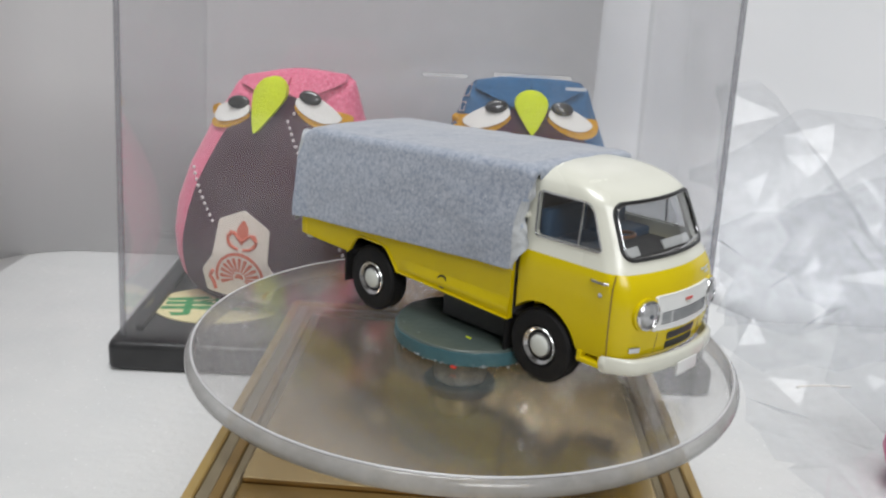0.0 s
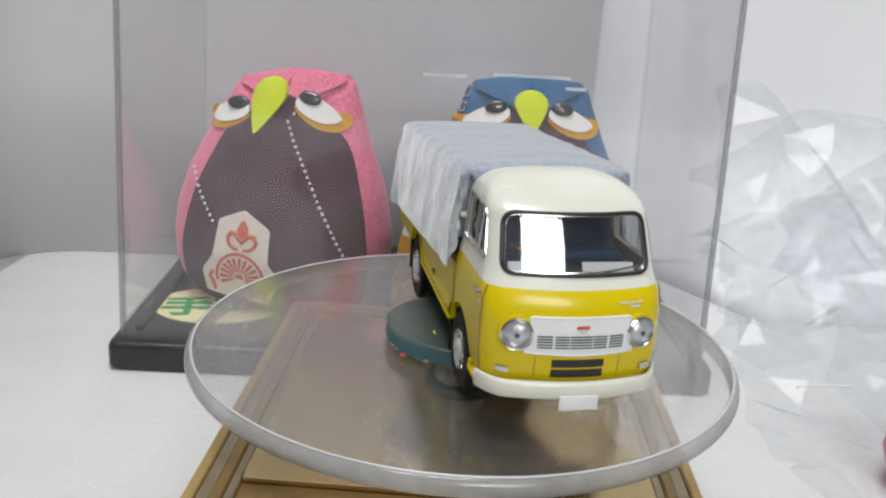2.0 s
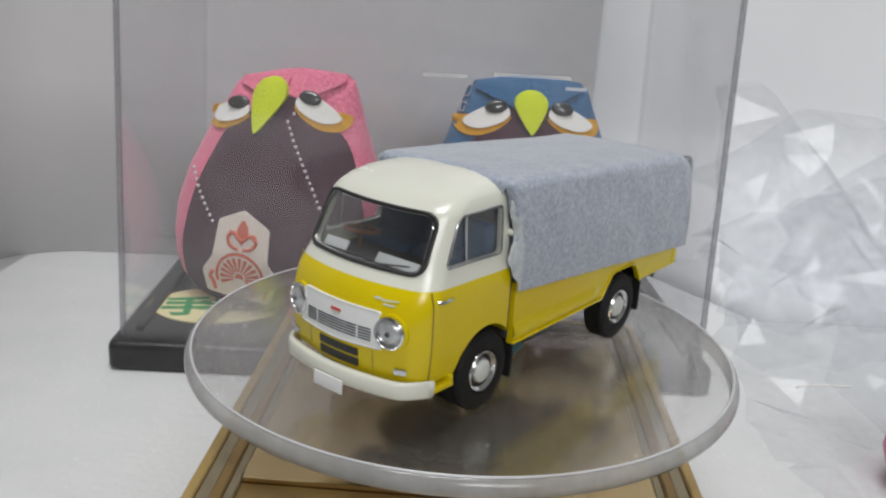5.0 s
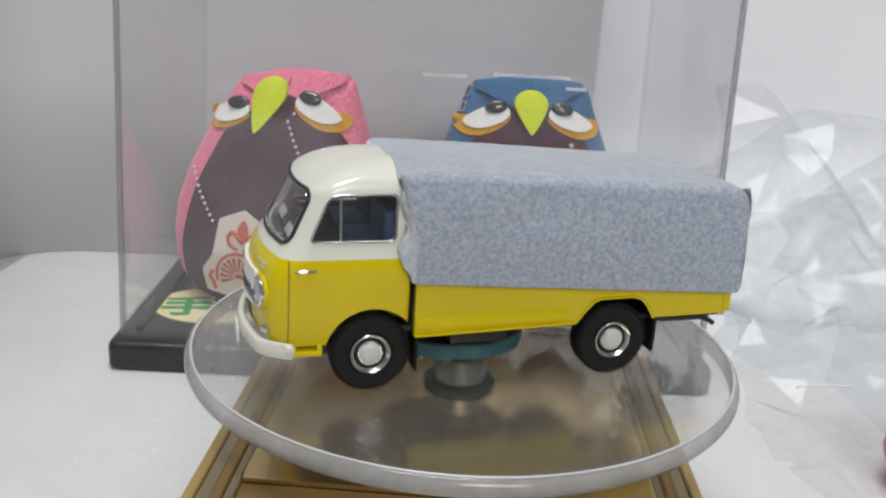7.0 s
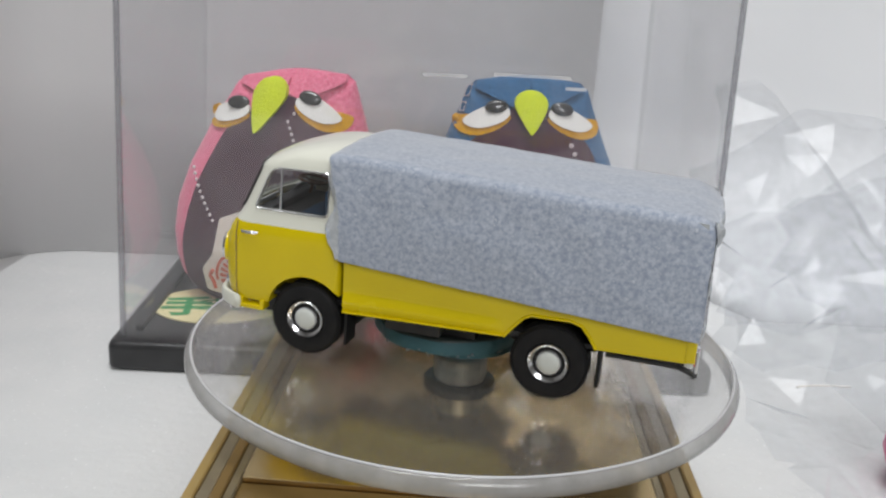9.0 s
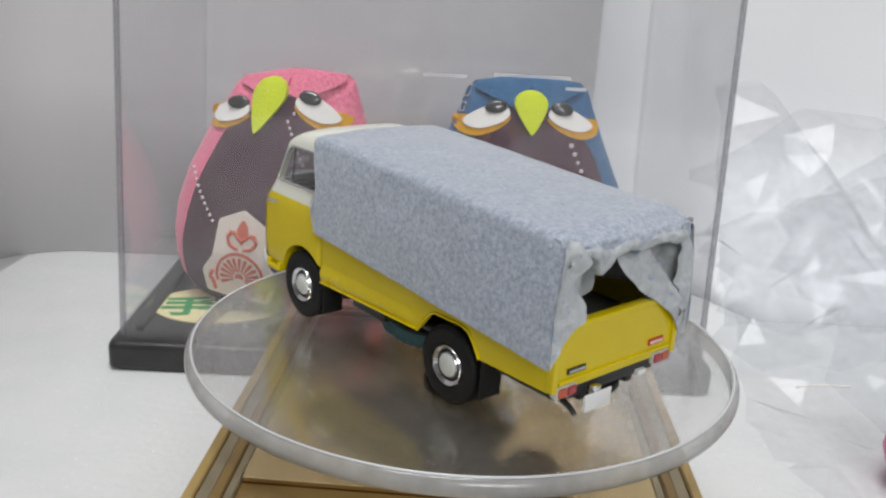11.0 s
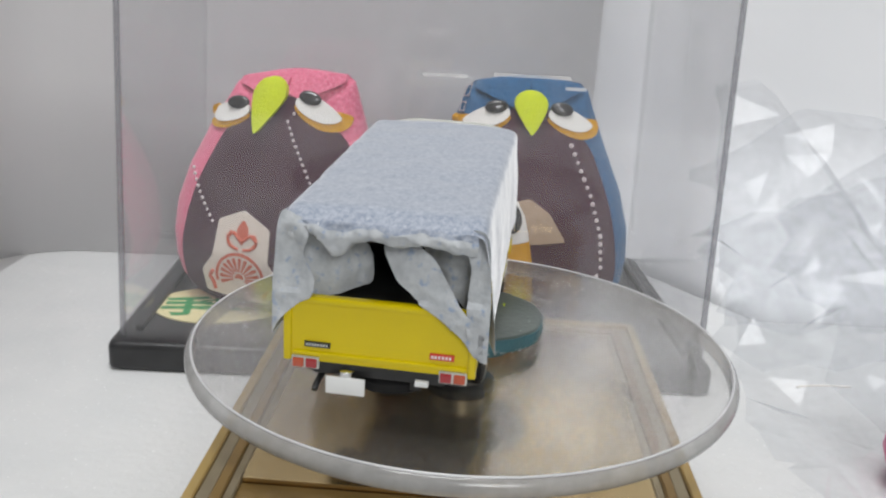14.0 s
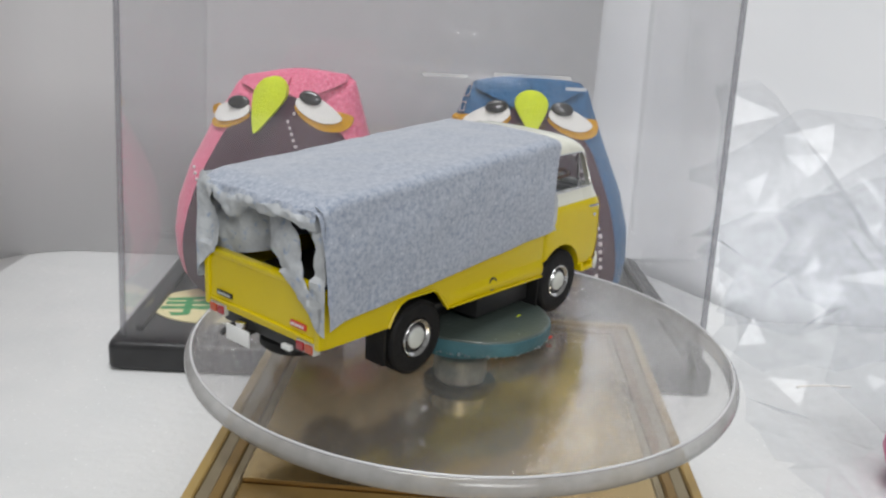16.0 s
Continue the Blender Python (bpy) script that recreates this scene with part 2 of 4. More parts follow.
def patch(outline, fn, cell=1.5, thick=0.4, back=(0, 1, 0)):
    """A flat outline (u, v) cut into cells, laid on a surface by fn(u, v), with an edge of some thickness towards back."""
    bm = bmesh.new()
    bm.faces.new([bm.verts.new((p[0], p[1], 0)) for p in outline])
    us, vs = [p[0] for p in outline], [p[1] for p in outline]
    for axis, lo, hi in ((0, min(us), max(us)), (1, min(vs), max(vs))):
        c = lo + cell
        while c < hi - 0.05:
            co, no = [0, 0, 0], [0, 0, 0]
            co[axis], no[axis] = c, 1
            bmesh.ops.bisect_plane(bm, geom=bm.verts[:] + bm.edges[:] + bm.faces[:], plane_co=co, plane_no=no)
            c += cell
    bmesh.ops.triangulate(bm, faces=[f for f in bm.faces if len(f.verts) > 4])
    for v in bm.verts:
        v.co = Vector(fn(v.co.x, v.co.y))
    if thick:
        rim = [e for e in bm.edges if len(e.link_faces) == 1]
        made = bmesh.ops.extrude_edge_only(bm, edges=rim)
        for v in (g for g in made["geom"] if isinstance(g, bmesh.types.BMVert)):
            v.co += Vector(back) * thick
    return bm


def tube(points, r, closed=False, seg=8):
    bm = bmesh.new()
    pts = [Vector(p) for p in points]
    n = len(pts)
    rings, up = [], Vector((0.13, 0.21, 0.97))
    for i, p in enumerate(pts):
        a = pts[i - 1] if i or closed else p
        b = pts[(i + 1) % n] if i < n - 1 or closed else p
        d = (b - a).normalized()
        side = d.cross(up).normalized()
        top = side.cross(d).normalized()
        rings.append([bm.verts.new(p + r * (math.cos(2 * math.pi * k / seg) * side + math.sin(2 * math.pi * k / seg) * top)) for k in range(seg)])
    for a, b in list(zip(rings, rings[1:])) + ([(rings[-1], rings[0])] if closed else []):
        for k in range(seg):
            bm.faces.new((a[k], a[(k + 1) % seg], b[(k + 1) % seg], b[k]))
    if not closed:
        bm.faces.new(rings[0])
        bm.faces.new(rings[-1])
    return bm


def prism(outline, fn0, fn1):
    """A solid between two copies of an outline."""
    return loft([[fn0(*p) for p in outline], [fn1(*p) for p in outline]])


def join(*bms):
    out = bmesh.new()
    for b in bms:
        me = bpy.data.meshes.new("tmp")
        b.to_mesh(me)
        b.free()
        out.from_mesh(me)
        bpy.data.meshes.remove(me)
    return out


def cut(bm, cutters):
    """bm less the solids in cutters, as a new bmesh."""
    def ob_of(b, nm):
        bmesh.ops.recalc_face_normals(b, faces=b.faces[:])
        me = bpy.data.meshes.new(nm)
        b.to_mesh(me)
        b.free()
        return new(nm, me)
    base = ob_of(bm, "blank")
    tools = [ob_of(c, "cutter") for c in cutters]
    for t in tools:
        mod = base.modifiers.new("cut", "BOOLEAN")
        mod.operation, mod.solver, mod.object = "DIFFERENCE", "EXACT", t
    dg = bpy.context.evaluated_depsgraph_get()
    dg.update()
    me = bpy.data.meshes.new_from_object(base.evaluated_get(dg))
    out = bmesh.new()
    out.from_mesh(me)
    bpy.data.meshes.remove(me)
    for o in [base, *tools]:
        d = o.data
        bpy.data.objects.remove(o)
        bpy.data.meshes.remove(d)
    return out


def lerp_table(table, x):
    if x <= table[0][0]:
        return table[0][1]
    for (a, va), (b, vb) in zip(table, table[1:]):
        if x <= b:
            t = (x - a) / (b - a)
            return va + (vb - va) * t
    return table[-1][1]


def thing(name, label, category, group="", m=None):
    ob = new(name)
    ob.empty_display_size = 0.01
    if m is not None:
        ob.matrix_world = m
    return tagged(ob, label, category, group)


def structure(name, bm, mat, label, category, m=None, smooth=False):
    ob = part(name, bm, mat, None, "", smooth)
    if m is not None:
        ob.matrix_world = m
    return tagged(ob, label, category, kind="structure")


# ---- the place: room, table, wall sheets ----
def build_room():
    structure("room_floor", box(-1500, 1500, -1270, 800, -800, -780), ROOM, "plain dim floor of the room", "floor")
    structure("room_ceiling", box(-1500, 1500, -1270, 800, 1500, 1520), ROOM, "plain light grey ceiling above the table", "ceiling")
    structure("wall_north", box(-1500, 1500, 780, 800, -780, 1500), ROOM, "plain grey plaster wall behind the table", "wall")
    structure("wall_west", box(-1520, -1500, -1270, 800, -780, 1500), ROOM, "plain grey plaster side wall", "wall")
    structure("wall_east", box(1500, 1520, -1270, 800, -780, 1500), ROOM, "plain grey plaster side wall", "wall")
    wx0, wx1, wz0, wz1 = 60, 680, 540, 1180
    south = join(box(-1500, wx0, -1270, -1240, -780, 1500), box(wx1, 1500, -1270, -1240, -780, 1500), box(wx0, wx1, -1270, -1240, -780, wz0), box(wx0, wx1, -1270, -1240, wz1, 1500))
    structure("wall_south", south, ROOM, "plain grey plaster wall with a window opening", "wall")
    win = thing("window_1", "bright window with a plain white frame", "window")
    tagged(win, kind="structure")
    part("window_frame", join(box(wx0 - 25, wx0, -1240, -1228, wz0 - 25, wz1 + 25, 2), box(wx1, wx1 + 25, -1240, -1228, wz0 - 25, wz1 + 25, 2), box(wx0, wx1, -1240, -1228, wz1, wz1 + 25, 2)), WALL_WHITE, win)
    part("window_sill", box(wx0 - 30, wx1 + 30, -1240, -1205, wz0 - 25, wz0, 2), WALL_WHITE, win)
    part("window_pane", box(wx0, wx1, -1262, -1258, wz0, wz1), CASE_CLEAR, win, smooth=False)
    lamp = thing("ceiling_light", "square ceiling light panel with a white frame", "ceiling light", m=pose(-0.12, -0.16, 0))
    part("frame", join(box(-340, -320, -340, 340, 1478, 1499), box(320, 340, -340, 340, 1478, 1499), box(-320, 320, -340, -320, 1478, 1499), box(-320, 320, 320, 340, 1478, 1499)), WALL_WHITE, lamp)
    table = thing("table", "plain grey table under the foam sheet", "table", m=pose(0, 0, -780 * MM))
    part("tabletop", box(-420, 520, -330, 420, TABLE + 750, TABLE + 776, 2), WALL_GREY, table)
    for x in (-400, 460):
        for y in (-310, 360):
            part("leg", box(x, x + 40, y, y + 40, 0.2, TABLE + 750, 2), WALL_GREY, table)
    structure("foam_sheet", box(-138.5, 420, -300, 180, TABLE - 3.9, TABLE, 1.2), FOAM, "white foam sheet lying on the table", "foam sheet")


def build_wall_sheets():
    m = CASE
    # standing grey sheet behind the case, bent forward into a side wing
    line = [(-66, -70)] + [(-56 - 8 + 34 * (1 - math.cos(a)) * 0.9 - 1, 86.5 - 34 + 34 * math.sin(a)) for a in [math.pi / 2 * k / 16 for k in range(17)]] + [(10, 86.5), (70, 86.5), (122, 86.5)]
    bm = bmesh.new()
    cols = [[bm.verts.new((x, y, 0.2 + 330 * k / 6)) for k in range(7)] for x, y in line]
    for a, b in zip(cols, cols[1:]):
        for k in range(6):
            bm.faces.new((a[k], b[k], b[k + 1], a[k + 1]))
    ob = structure("grey_backing_sheet", bm, WALL_GREY, "grey card sheet standing bent behind the display case", "card sheet", m, True)
    mod = ob.modifiers.new("thick", "SOLIDIFY")
    mod.thickness = 1.2 * MM
    bm = sheet(lambda u, v: (120 + u * 260, 90.5 + 1.2 * math.sin(u * 5) - 55 * max(0, u - 0.45) - 40 * max(0.0, 1 - v / 0.16) ** 2 * min(1.0, max(0.0, (u * 260 - 26) / 24)), 0.03 + v * 330), 52, 60)
    ob = structure("white_backing_sheet", bm, WALL_WHITE, "white foam board standing beside the display case", "board", m, True)
    mod = ob.modifiers.new("thick", "SOLIDIFY")
    mod.thickness = 0.25 * MM


# ---- display case ----
def build_case():
    case = thing("display_case", "clear acrylic display case on a black plastic base", "display case", m=CASE)
    w, d = 140.4, 86.0
    out = rounded([(-0.7, -0.3), (w + 0.7, -0.3), (w + 0.7, d), (-0.7, d)], 2.6, 6)
    rings = []
    for z, ins in ((0.0, 0.8), (0.5, 0.2), (1.2, 0), (5.6, 0), (6.5, 0.3), (7.0, 1.1)):
        rings.append([(ins + p[0] * (w - 2 * ins) / w, ins + p[1] * (d - 2 * ins) / d, z) for p in out])
    part("base", loft(rings), CASE_BLACK, case, "glossy black rounded base", angle=50)
    # raised ridge inside the panels
    x0, x1, y0, y1, t = 1.4, 139.2, 3.0, 84.0, 1.6
    for a, b, c, e in ((x0 + 3, x1 - 3, y1 - 5, y1 - 3.4), (x0 + 2.6, x0 + 4.2, y0 + 4, y1 - 3.4), (x1 - 4.2, x1 - 2.6, y0 + 4, y1 - 3.4)):
        part("ridge", box(a, b, c, e, 6.9, 8.6, 0.5), CASE_BLACK, case)
    top = 128

    def tapered(bm):
        """The cover draws in slightly towards its top."""
        for v in bm.verts:
            v.co.x = 70.3 + (v.co.x - 70.3) * (1 - 0.00040 * (v.co.z - 8))
        return bm
    for nm, q in (("front_panel", (x0 + t, x1 - t, y0, y0 + t, 6.6, top)), ("back_panel", (x0 + t, x1 - t, y1 - t, y1, 6.6, top)),
                  ("side_panel", (x0, x0 + t, y0 + t, y1 - t, 6.6, top)), ("side_panel", (x1 - t, x1, y0 + t, y1 - t, 6.6, top)),
                  ("top_panel", (x0, x1, y0, y1, top, top + t))):
        ob = part(nm, tapered(box(*q)), CASE_CLEAR, case, smooth=False)
        ob.visible_shadow = False
    for x in (x0, x1 - t):
        for y in (y0, y1 - t):
            ob = part("corner_edge", tapered(box(x + 0.2, x + t - 0.25, y + 0.05, y + t - 0.3, 6.6, top, 0.25, 3)), CASE_EDGE if y < 40 else CASE_CLEAR, case, "grey refracting glued corner")
            ob.visible_shadow = False
    # Thin pale strips paint the bright reflections seen in the front panel.
    for a, b, z in ((84.2, 101.0, 72.4), (69.0, 78.5, 71.6), (100.0, 104.5, 70.2)):
        ob = part("reflection_streak", box(a, b, y0 - 0.06, y0 - 0.01, z - 0.35, z + 0.35), PANEL_REFLECTION, case, "pale streak painting a reflection", smooth=False)
        ob.visible_shadow = False
    return case


def build_sticker():
    st = thing("oval_label", "pale yellow oval label with green writing on the base", "label", m=CASE @ pose(19.6 * MM, 26.0 * MM, 7.05 * MM, 0, 0, 7.5))
    ring = [(16.4 * math.cos(a), 12.6 * math.sin(a)) for a in [2 * math.pi * k / 64 for k in range(64)]]
    part("card", prism(ring, lambda x, y: (x, y, 0), lambda x, y: (x, y, 0.35)), STICKER, st)

    def words(text, size, x, y, bold):
        cu = bpy.data.curves.new("text", "FONT")
        cu.body, cu.size, cu.extrude, cu.offset, cu.align_x = text, size * MM, 0.03 * MM, bold * MM, "CENTER"
        tmp = new("text", cu)
        me = bpy.data.meshes.new_from_object(tmp.evaluated_get(bpy.context.evaluated_depsgraph_get()))
        bpy.data.objects.remove(tmp)
        ob = new("writing", me)
        me.materials.clear()
        me.materials.append(GREEN_INK)
        ob.location, ob.parent = (x * MM, y * MM, 0.40 * MM), st
        return ob
    words("手", 13.5, -7.6, -6.2, 0.45)
    words("づくり", 5.6, 3.2, -0.6, 0.18)
    words("HAND MADE", 2.6, 2.8, -4.4, 0.04)


# ---- owl ornaments ----
OWL_HALF = [(0, 20.5), (1.5, 23.2), (4, 26), (9, 28.2), (15, 29), (23, 28.6), (33, 25.8), (45, 20.6), (53, 17.4), (58, 15.6), (60, 14.6), (61, 13.2)]
OWL_DEEP = [(0, 13), (1.5, 15), (4, 16.6), (15, 18), (30, 16), (45, 11), (55, 6), (60, 2.6), (61, 1.2)]


def owl_front(x, h, lift=0.0):
    w, d, p = lerp_table(OWL_HALF, h), lerp_table(OWL_DEEP, h), 2.3
    k = max(0.0, 1 - min(1, abs(x) / w) ** p) ** (1 / p)
    return (x, -d * k - lift, h)


def owl_body():
    rings = []
    for i in range(49):
        h = 61 * (i / 48) ** 0.92
        w, d, p = lerp_table(OWL_HALF, h), lerp_table(OWL_DEEP, h), 2.3
        ring = []
        for k in range(72):
            a = 2 * math.pi * k / 72
            c, s = math.cos(a), math.sin(a)
            x, y = w * math.copysign(abs(c) ** (2 / p), c), d * math.copysign(abs(s) ** (2 / p), s)
            wob = 0.2 * noise.noise(Vector((x, y, h)) * 0.13)
            fold = -1.1 * math.exp(-((abs(x) - (h - 45) * 0.95) / 1.1) ** 2) * (1 if h > 52 and y < 0 else 0)
            ring.append((x * (1 + wob * 0.02), y + wob - fold * (1 if y < 0 else 0), h + (0.8 * math.cos(x * 0.2) if h > 59 else 0)))
        rings.append(ring)
    return loft(rings)


def stitches(points, parent, gap=1.9, size=0.55):
    pts = [Vector(p) for p in points]
    bm = bmesh.new()
    for a, b in zip(pts, pts[1:]):
        n = max(1, int((b - a).length / gap))
        for k in range(n):
            p = a.lerp(b, k / n)
            q = Vector(owl_front(p[0], p[1], 0.95))
            r = size * random.uniform(0.8, 1.15)
            bmesh.ops.create_uvsphere(bm, u_segments=8, v_segments=6, radius=1, matrix=Matrix.Translation(q) @ Matrix.Diagonal((r, 0.35, r * 1.05, 1)))
    part("stitching", bm, THREAD, parent, "dotted line of white stitches")


def build_owl(m, cloth, label, beak_shift, belly_shift=0.0, left_eye=(0, 0), right_eye=(0, 0), slant=0.0, beak_long=1.0):
    owl = thing("owl_ornament", label, "owl ornament", "owls in the case", m)

    def slanted(bm):
        """The stuffed head sags to one side."""
        for v in bm.verts:
            k = min(1.0, max(0.0, (v.co.z - 46) / 13))
            v.co.z += slant * (v.co.x - 7) * k
        return bm
    part("body", slanted(owl_body()), cloth, owl, angle=60)
    belly = smooth_loop([(-20, 1.5), (-24, 8), (-24.6, 16), (-22.8, 27), (-19.5, 37), (-15.2, 46), (-9, 50.5), (-5, 54), (0, 55.5), (5, 54),
                         (9, 50.5), (15.2, 46), (19.5, 37), (22.8, 27), (24.6, 16), (24, 8), (20, 1.5), (0, 0.6)], 3)
    part("belly", patch(belly, lambda x, h: owl_front(x * 0.97 + belly_shift, max(0, h), 0.7), 2.2, 0.8), PLUM, owl, "dark plum cloth belly")
    for s, (ex, eh) in ((-1, left_eye), (1, right_eye)):
        brow = [(0.3, 60.9), (9, 60.8), (13.4, 60.2), (13.8, 58.6), (9, 56.6), (4.4, 54.6), (0.3, 56)]
        part("brow_fold", slanted(patch(rounded([(s * x, h) for x, h in brow], 0.6, 3), lambda x, h: owl_front(x, h, 0.9 + 0.5 * math.exp(-((h - 55) / 2) ** 2)), 1.6, 1.2)), cloth, owl, "folded cloth brow")
        e = [(4.6, 52.8), (6.6, 50.0), (10, 47.8), (13.6, 46.7), (17.2, 47.4), (18.6, 49.8), (17.8, 52), (13, 53), (8, 54.6)]
        part("eye_rim", patch(smooth_loop([(s * x + ex, 53.6 + (h - 53.6) * 0.78 - 2.6 + eh) for x, h in e]), lambda x, h: owl_front(x, h, 0.8), 1.6, 0.8), FELT_OCHRE, owl, "ochre felt under the eye")
        e = [(4.8, 54.4), (6.6, 56.6), (9.6, 56.2), (13.4, 53.9), (16.2, 51.2), (15.6, 49.7), (12.6, 49.1), (8.6, 50.4), (5.8, 52.3)]
        eye = part("eye", patch(smooth_loop([(s * x + ex, 53.6 + (h - 53.6) * 0.78 - 2.6 + eh) for x, h in e]), lambda x, h: owl_front(x, h, 1.5), 1.6, 0.9), FELT_WHITE, owl, "white felt eye")
        q = Vector(owl_front(s * 8.2 + ex, 52.8 + eh, 1.7))
        bm = bmesh.new()
        bmesh.ops.create_uvsphere(bm, u_segments=24, v_segments=12, radius=1, matrix=Matrix.Translation(q) @ pose(0, 0, 0, -25, s * 8, 0) @ Matrix.Diagonal((2.9, 0.9, 1.75, 1)))
        part("pupil", bm, BEAD, eye, "black bead pupil")
    b = [(0, 60.2), (3, 59.4), (4.8, 57), (4.4, 54.4), (2.4, 50.6), (0.4, 47.6), (-0.6, 47.4), (-2.6, 50.6), (-4.5, 54.4), (-4.8, 57), (-3, 59.4)]

    def beak(x, h):
        x0 = x + beak_shift
        q = owl_front(x0, h, 0)
        puff = 2.4 * max(0.0, 1 - (x / 5.0) ** 2) ** 0.6 * min(1, (60.6 - h) / 2.5)
        return (q[0] + beak_shift * (57 - h) * 0.025, q[1] - 1.4 - puff, q[2])
    part("beak", patch(smooth_loop([(x * 0.85, 58.7 + (h - 60.2) * beak_long) for x, h in b]), beak, 0.8, 1.8), FELT_LIME, owl, "padded lime green felt beak")
    return owl


def build_owls():
    z = 7.05 * MM
    pink = build_owl(CASE @ pose(33.2 * MM, 37 * MM, z, 0, 4.6, -14), PINK, "pink crepe owl ornament with a dark plum belly", -3.2, 2.2, (-3.2, -1.5), (-1.6, 2.4), 0.16)
    stitches([(4.4, 53), (2.4, 49), (13.4, 32), (24.4, 14)], pink, 1.55, 0.42)
    stitches([(-21.3, 33.4), (-11.4, 21.4)], pink, 1.55, 0.42)
    crest = [(-2.2, 26.0), (4.6, 22.3), (5.0, 14.1), (8.0, 10.0), (5.7, 3.5), (-10.8, 3.5), (-12.2, 8.9), (-9.2, 13.5), (-8.4, 22.7)]
    cr = part("crest_patch", patch(rounded([(x * 1.05 - 1.6, h * 1.02 + 0.5) for x, h in crest], 0.8, 3), lambda x, h: owl_front(x, h, 1.05), 1.6, 0.4), PAPER_CLOTH, pink, "cream cloth patch with a vermilion print")
    petals = []
    cx, ch = -3.6, 9.7
    for k in range(13):
        a = math.pi * (-0.12 + 1.24 * k / 12)
        p0, p1, p2, p3 = [(cx + r * math.cos(a + o), ch + r * math.sin(a + o)) for r, o in ((1.6, -0.09), (5.4, -0.1), (5.4, 0.1), (1.6, 0.09))]
        petals.append(patch(rounded([p0, p1, p2, p3], 0.5, 3), lambda x, h: owl_front(x, h, 1.2), 1.5, 0.1))
    for ring in ((5.9, 6.7), (0.0, 1.1)):
        pts = [(cx + ring[1] * math.cos(a), ch + ring[1] * math.sin(a)) for a in [math.pi * (-0.1 + 1.2 * k / 24) for k in range(25)]]
        pts += [(cx + ring[0] * math.cos(a), ch + ring[0] * math.sin(a)) for a in [math.pi * (1.1 - 1.2 * k / 24) for k in range(25)]]
        petals.append(patch(pts, lambda x, h: owl_front(x, h, 1.2), 1.5, 0.1))
    for s in (-1, 1):
        curl = [(cx + s * (0.6 + 2.6 * math.sin(t * 2.6) + 0.9 * t), 17.3 + 2.6 * (1 - math.cos(t * 2.2))) for t in [k / 10 for k in range(11)]]
        petals.append(tube([owl_front(x, h, 1.2) for x, h in curl], 0.42, seg=6))
        petals.append(tube([owl_front(cx + s * x, h, 1.2) for x, h in ((0.2, 19.4), (2.2, 21.2), (3.9, 20.0), (3.2, 18.4))], 0.5, seg=6))
        petals.append(tube([owl_front(cx + s * x, h, 1.2) for x, h in ((7.4, 10.2), (8.3, 8.4), (7.2, 7.0), (6.6, 5.2))], 0.5, seg=6))
    petals.append(patch(smooth_loop([(cx, 24.6), (cx + 1.5, 22.2), (cx + 0.8, 19.8), (cx, 18.4), (cx - 0.8, 19.8), (cx - 1.5, 22.2)], 3), lambda x, h: owl_front(x, h, 1.2), 1.5, 0.1))
    part("print", join(*petals), PRINT, cr)
    blue = build_owl(CASE @ pose(97.0 * MM, 38 * MM, z, 0, -1.0, 2), BLUE, "blue crepe owl ornament with a dark plum belly", 0.0, 0.0, (-0.4, 1.9), (-0.4, 1.7), 0.0, 0.76)
    stitches([(10.2, 46), (15.5, 34), (18.6, 24), (19.2, 16), (16.5, 9.5)], blue, 1.9, 0.55)
    part("cloth_patch", patch(rounded([(-10, 31), (0, 33.5), (5, 30), (9.4, 23), (-1, 22.2), (-12, 23)], 0.8, 3), lambda x, h: owl_front(x, h, 1.05), 1.6, 0.4), TAN, blue, "tan cloth patch")
    loops = [tube([owl_front(x, h, 0.7) for x, h in q], 0.22, True, 6) for q in (((-15.6, 58.8), (-14.4, 59.3), (-15.2, 56.6), (-16.4, 56.2)), ((-16.9, 54.6), (-15.9, 55), (-16.5, 52.8), (-17.4, 52.6)))]
    part("loop_thread", join(*loops), THREAD, blue, "white loose thread loops")

    # a small charm between the two owls
    ch_ = thing("small_owl_charm", "small white and ochre owl charm with dark eyes", "owl charm", "owls in the case", CASE @ pose(81.3 * MM, 15.0 * MM, z, 0, 0, 0))
    half = [(0, 13), (3, 16.5), (10, 17.4), (20, 16.4), (26, 15.2), (31, 13.8), (36, 11), (39, 6), (40, 2)]
    deep = [(0, 6), (3, 7.5), (14, 8), (28, 6.5), (36, 4), (40, 1.4)]

    def ring(h, grow=0.0):
        w, d = lerp_table(half, h) + grow, lerp_table(deep, h) + grow
        return [(w * math.cos(2 * math.pi * k / 40), d * math.sin(2 * math.pi * k / 40), h) for k in range(40)]
    part("head", loft([ring(h) for h in (25.2, 27, 29, 31, 33, 35, 37, 38.5, 39.5, 40)]), FELT_WHITE, ch_, "white felt head")
    part("body", loft([ring(h) for h in (0, 1, 2, 3, 6, 10, 15, 20, 23, 25.1)]), FELT_OCHRE, ch_, "ochre felt body")
    for s in (-1, 1):
        bm = bmesh.new()
        bmesh.ops.create_uvsphere(bm, u_segments=20, v_segments=12, radius=1, matrix=pose(s * 10.4, -4.9, 31.4, 0, s * -16, s * 24) @ Matrix.Diagonal((2.5, 0.9, 3.7, 1)))
        part("eye", bm, BEAD, ch_, "dark oval eye")


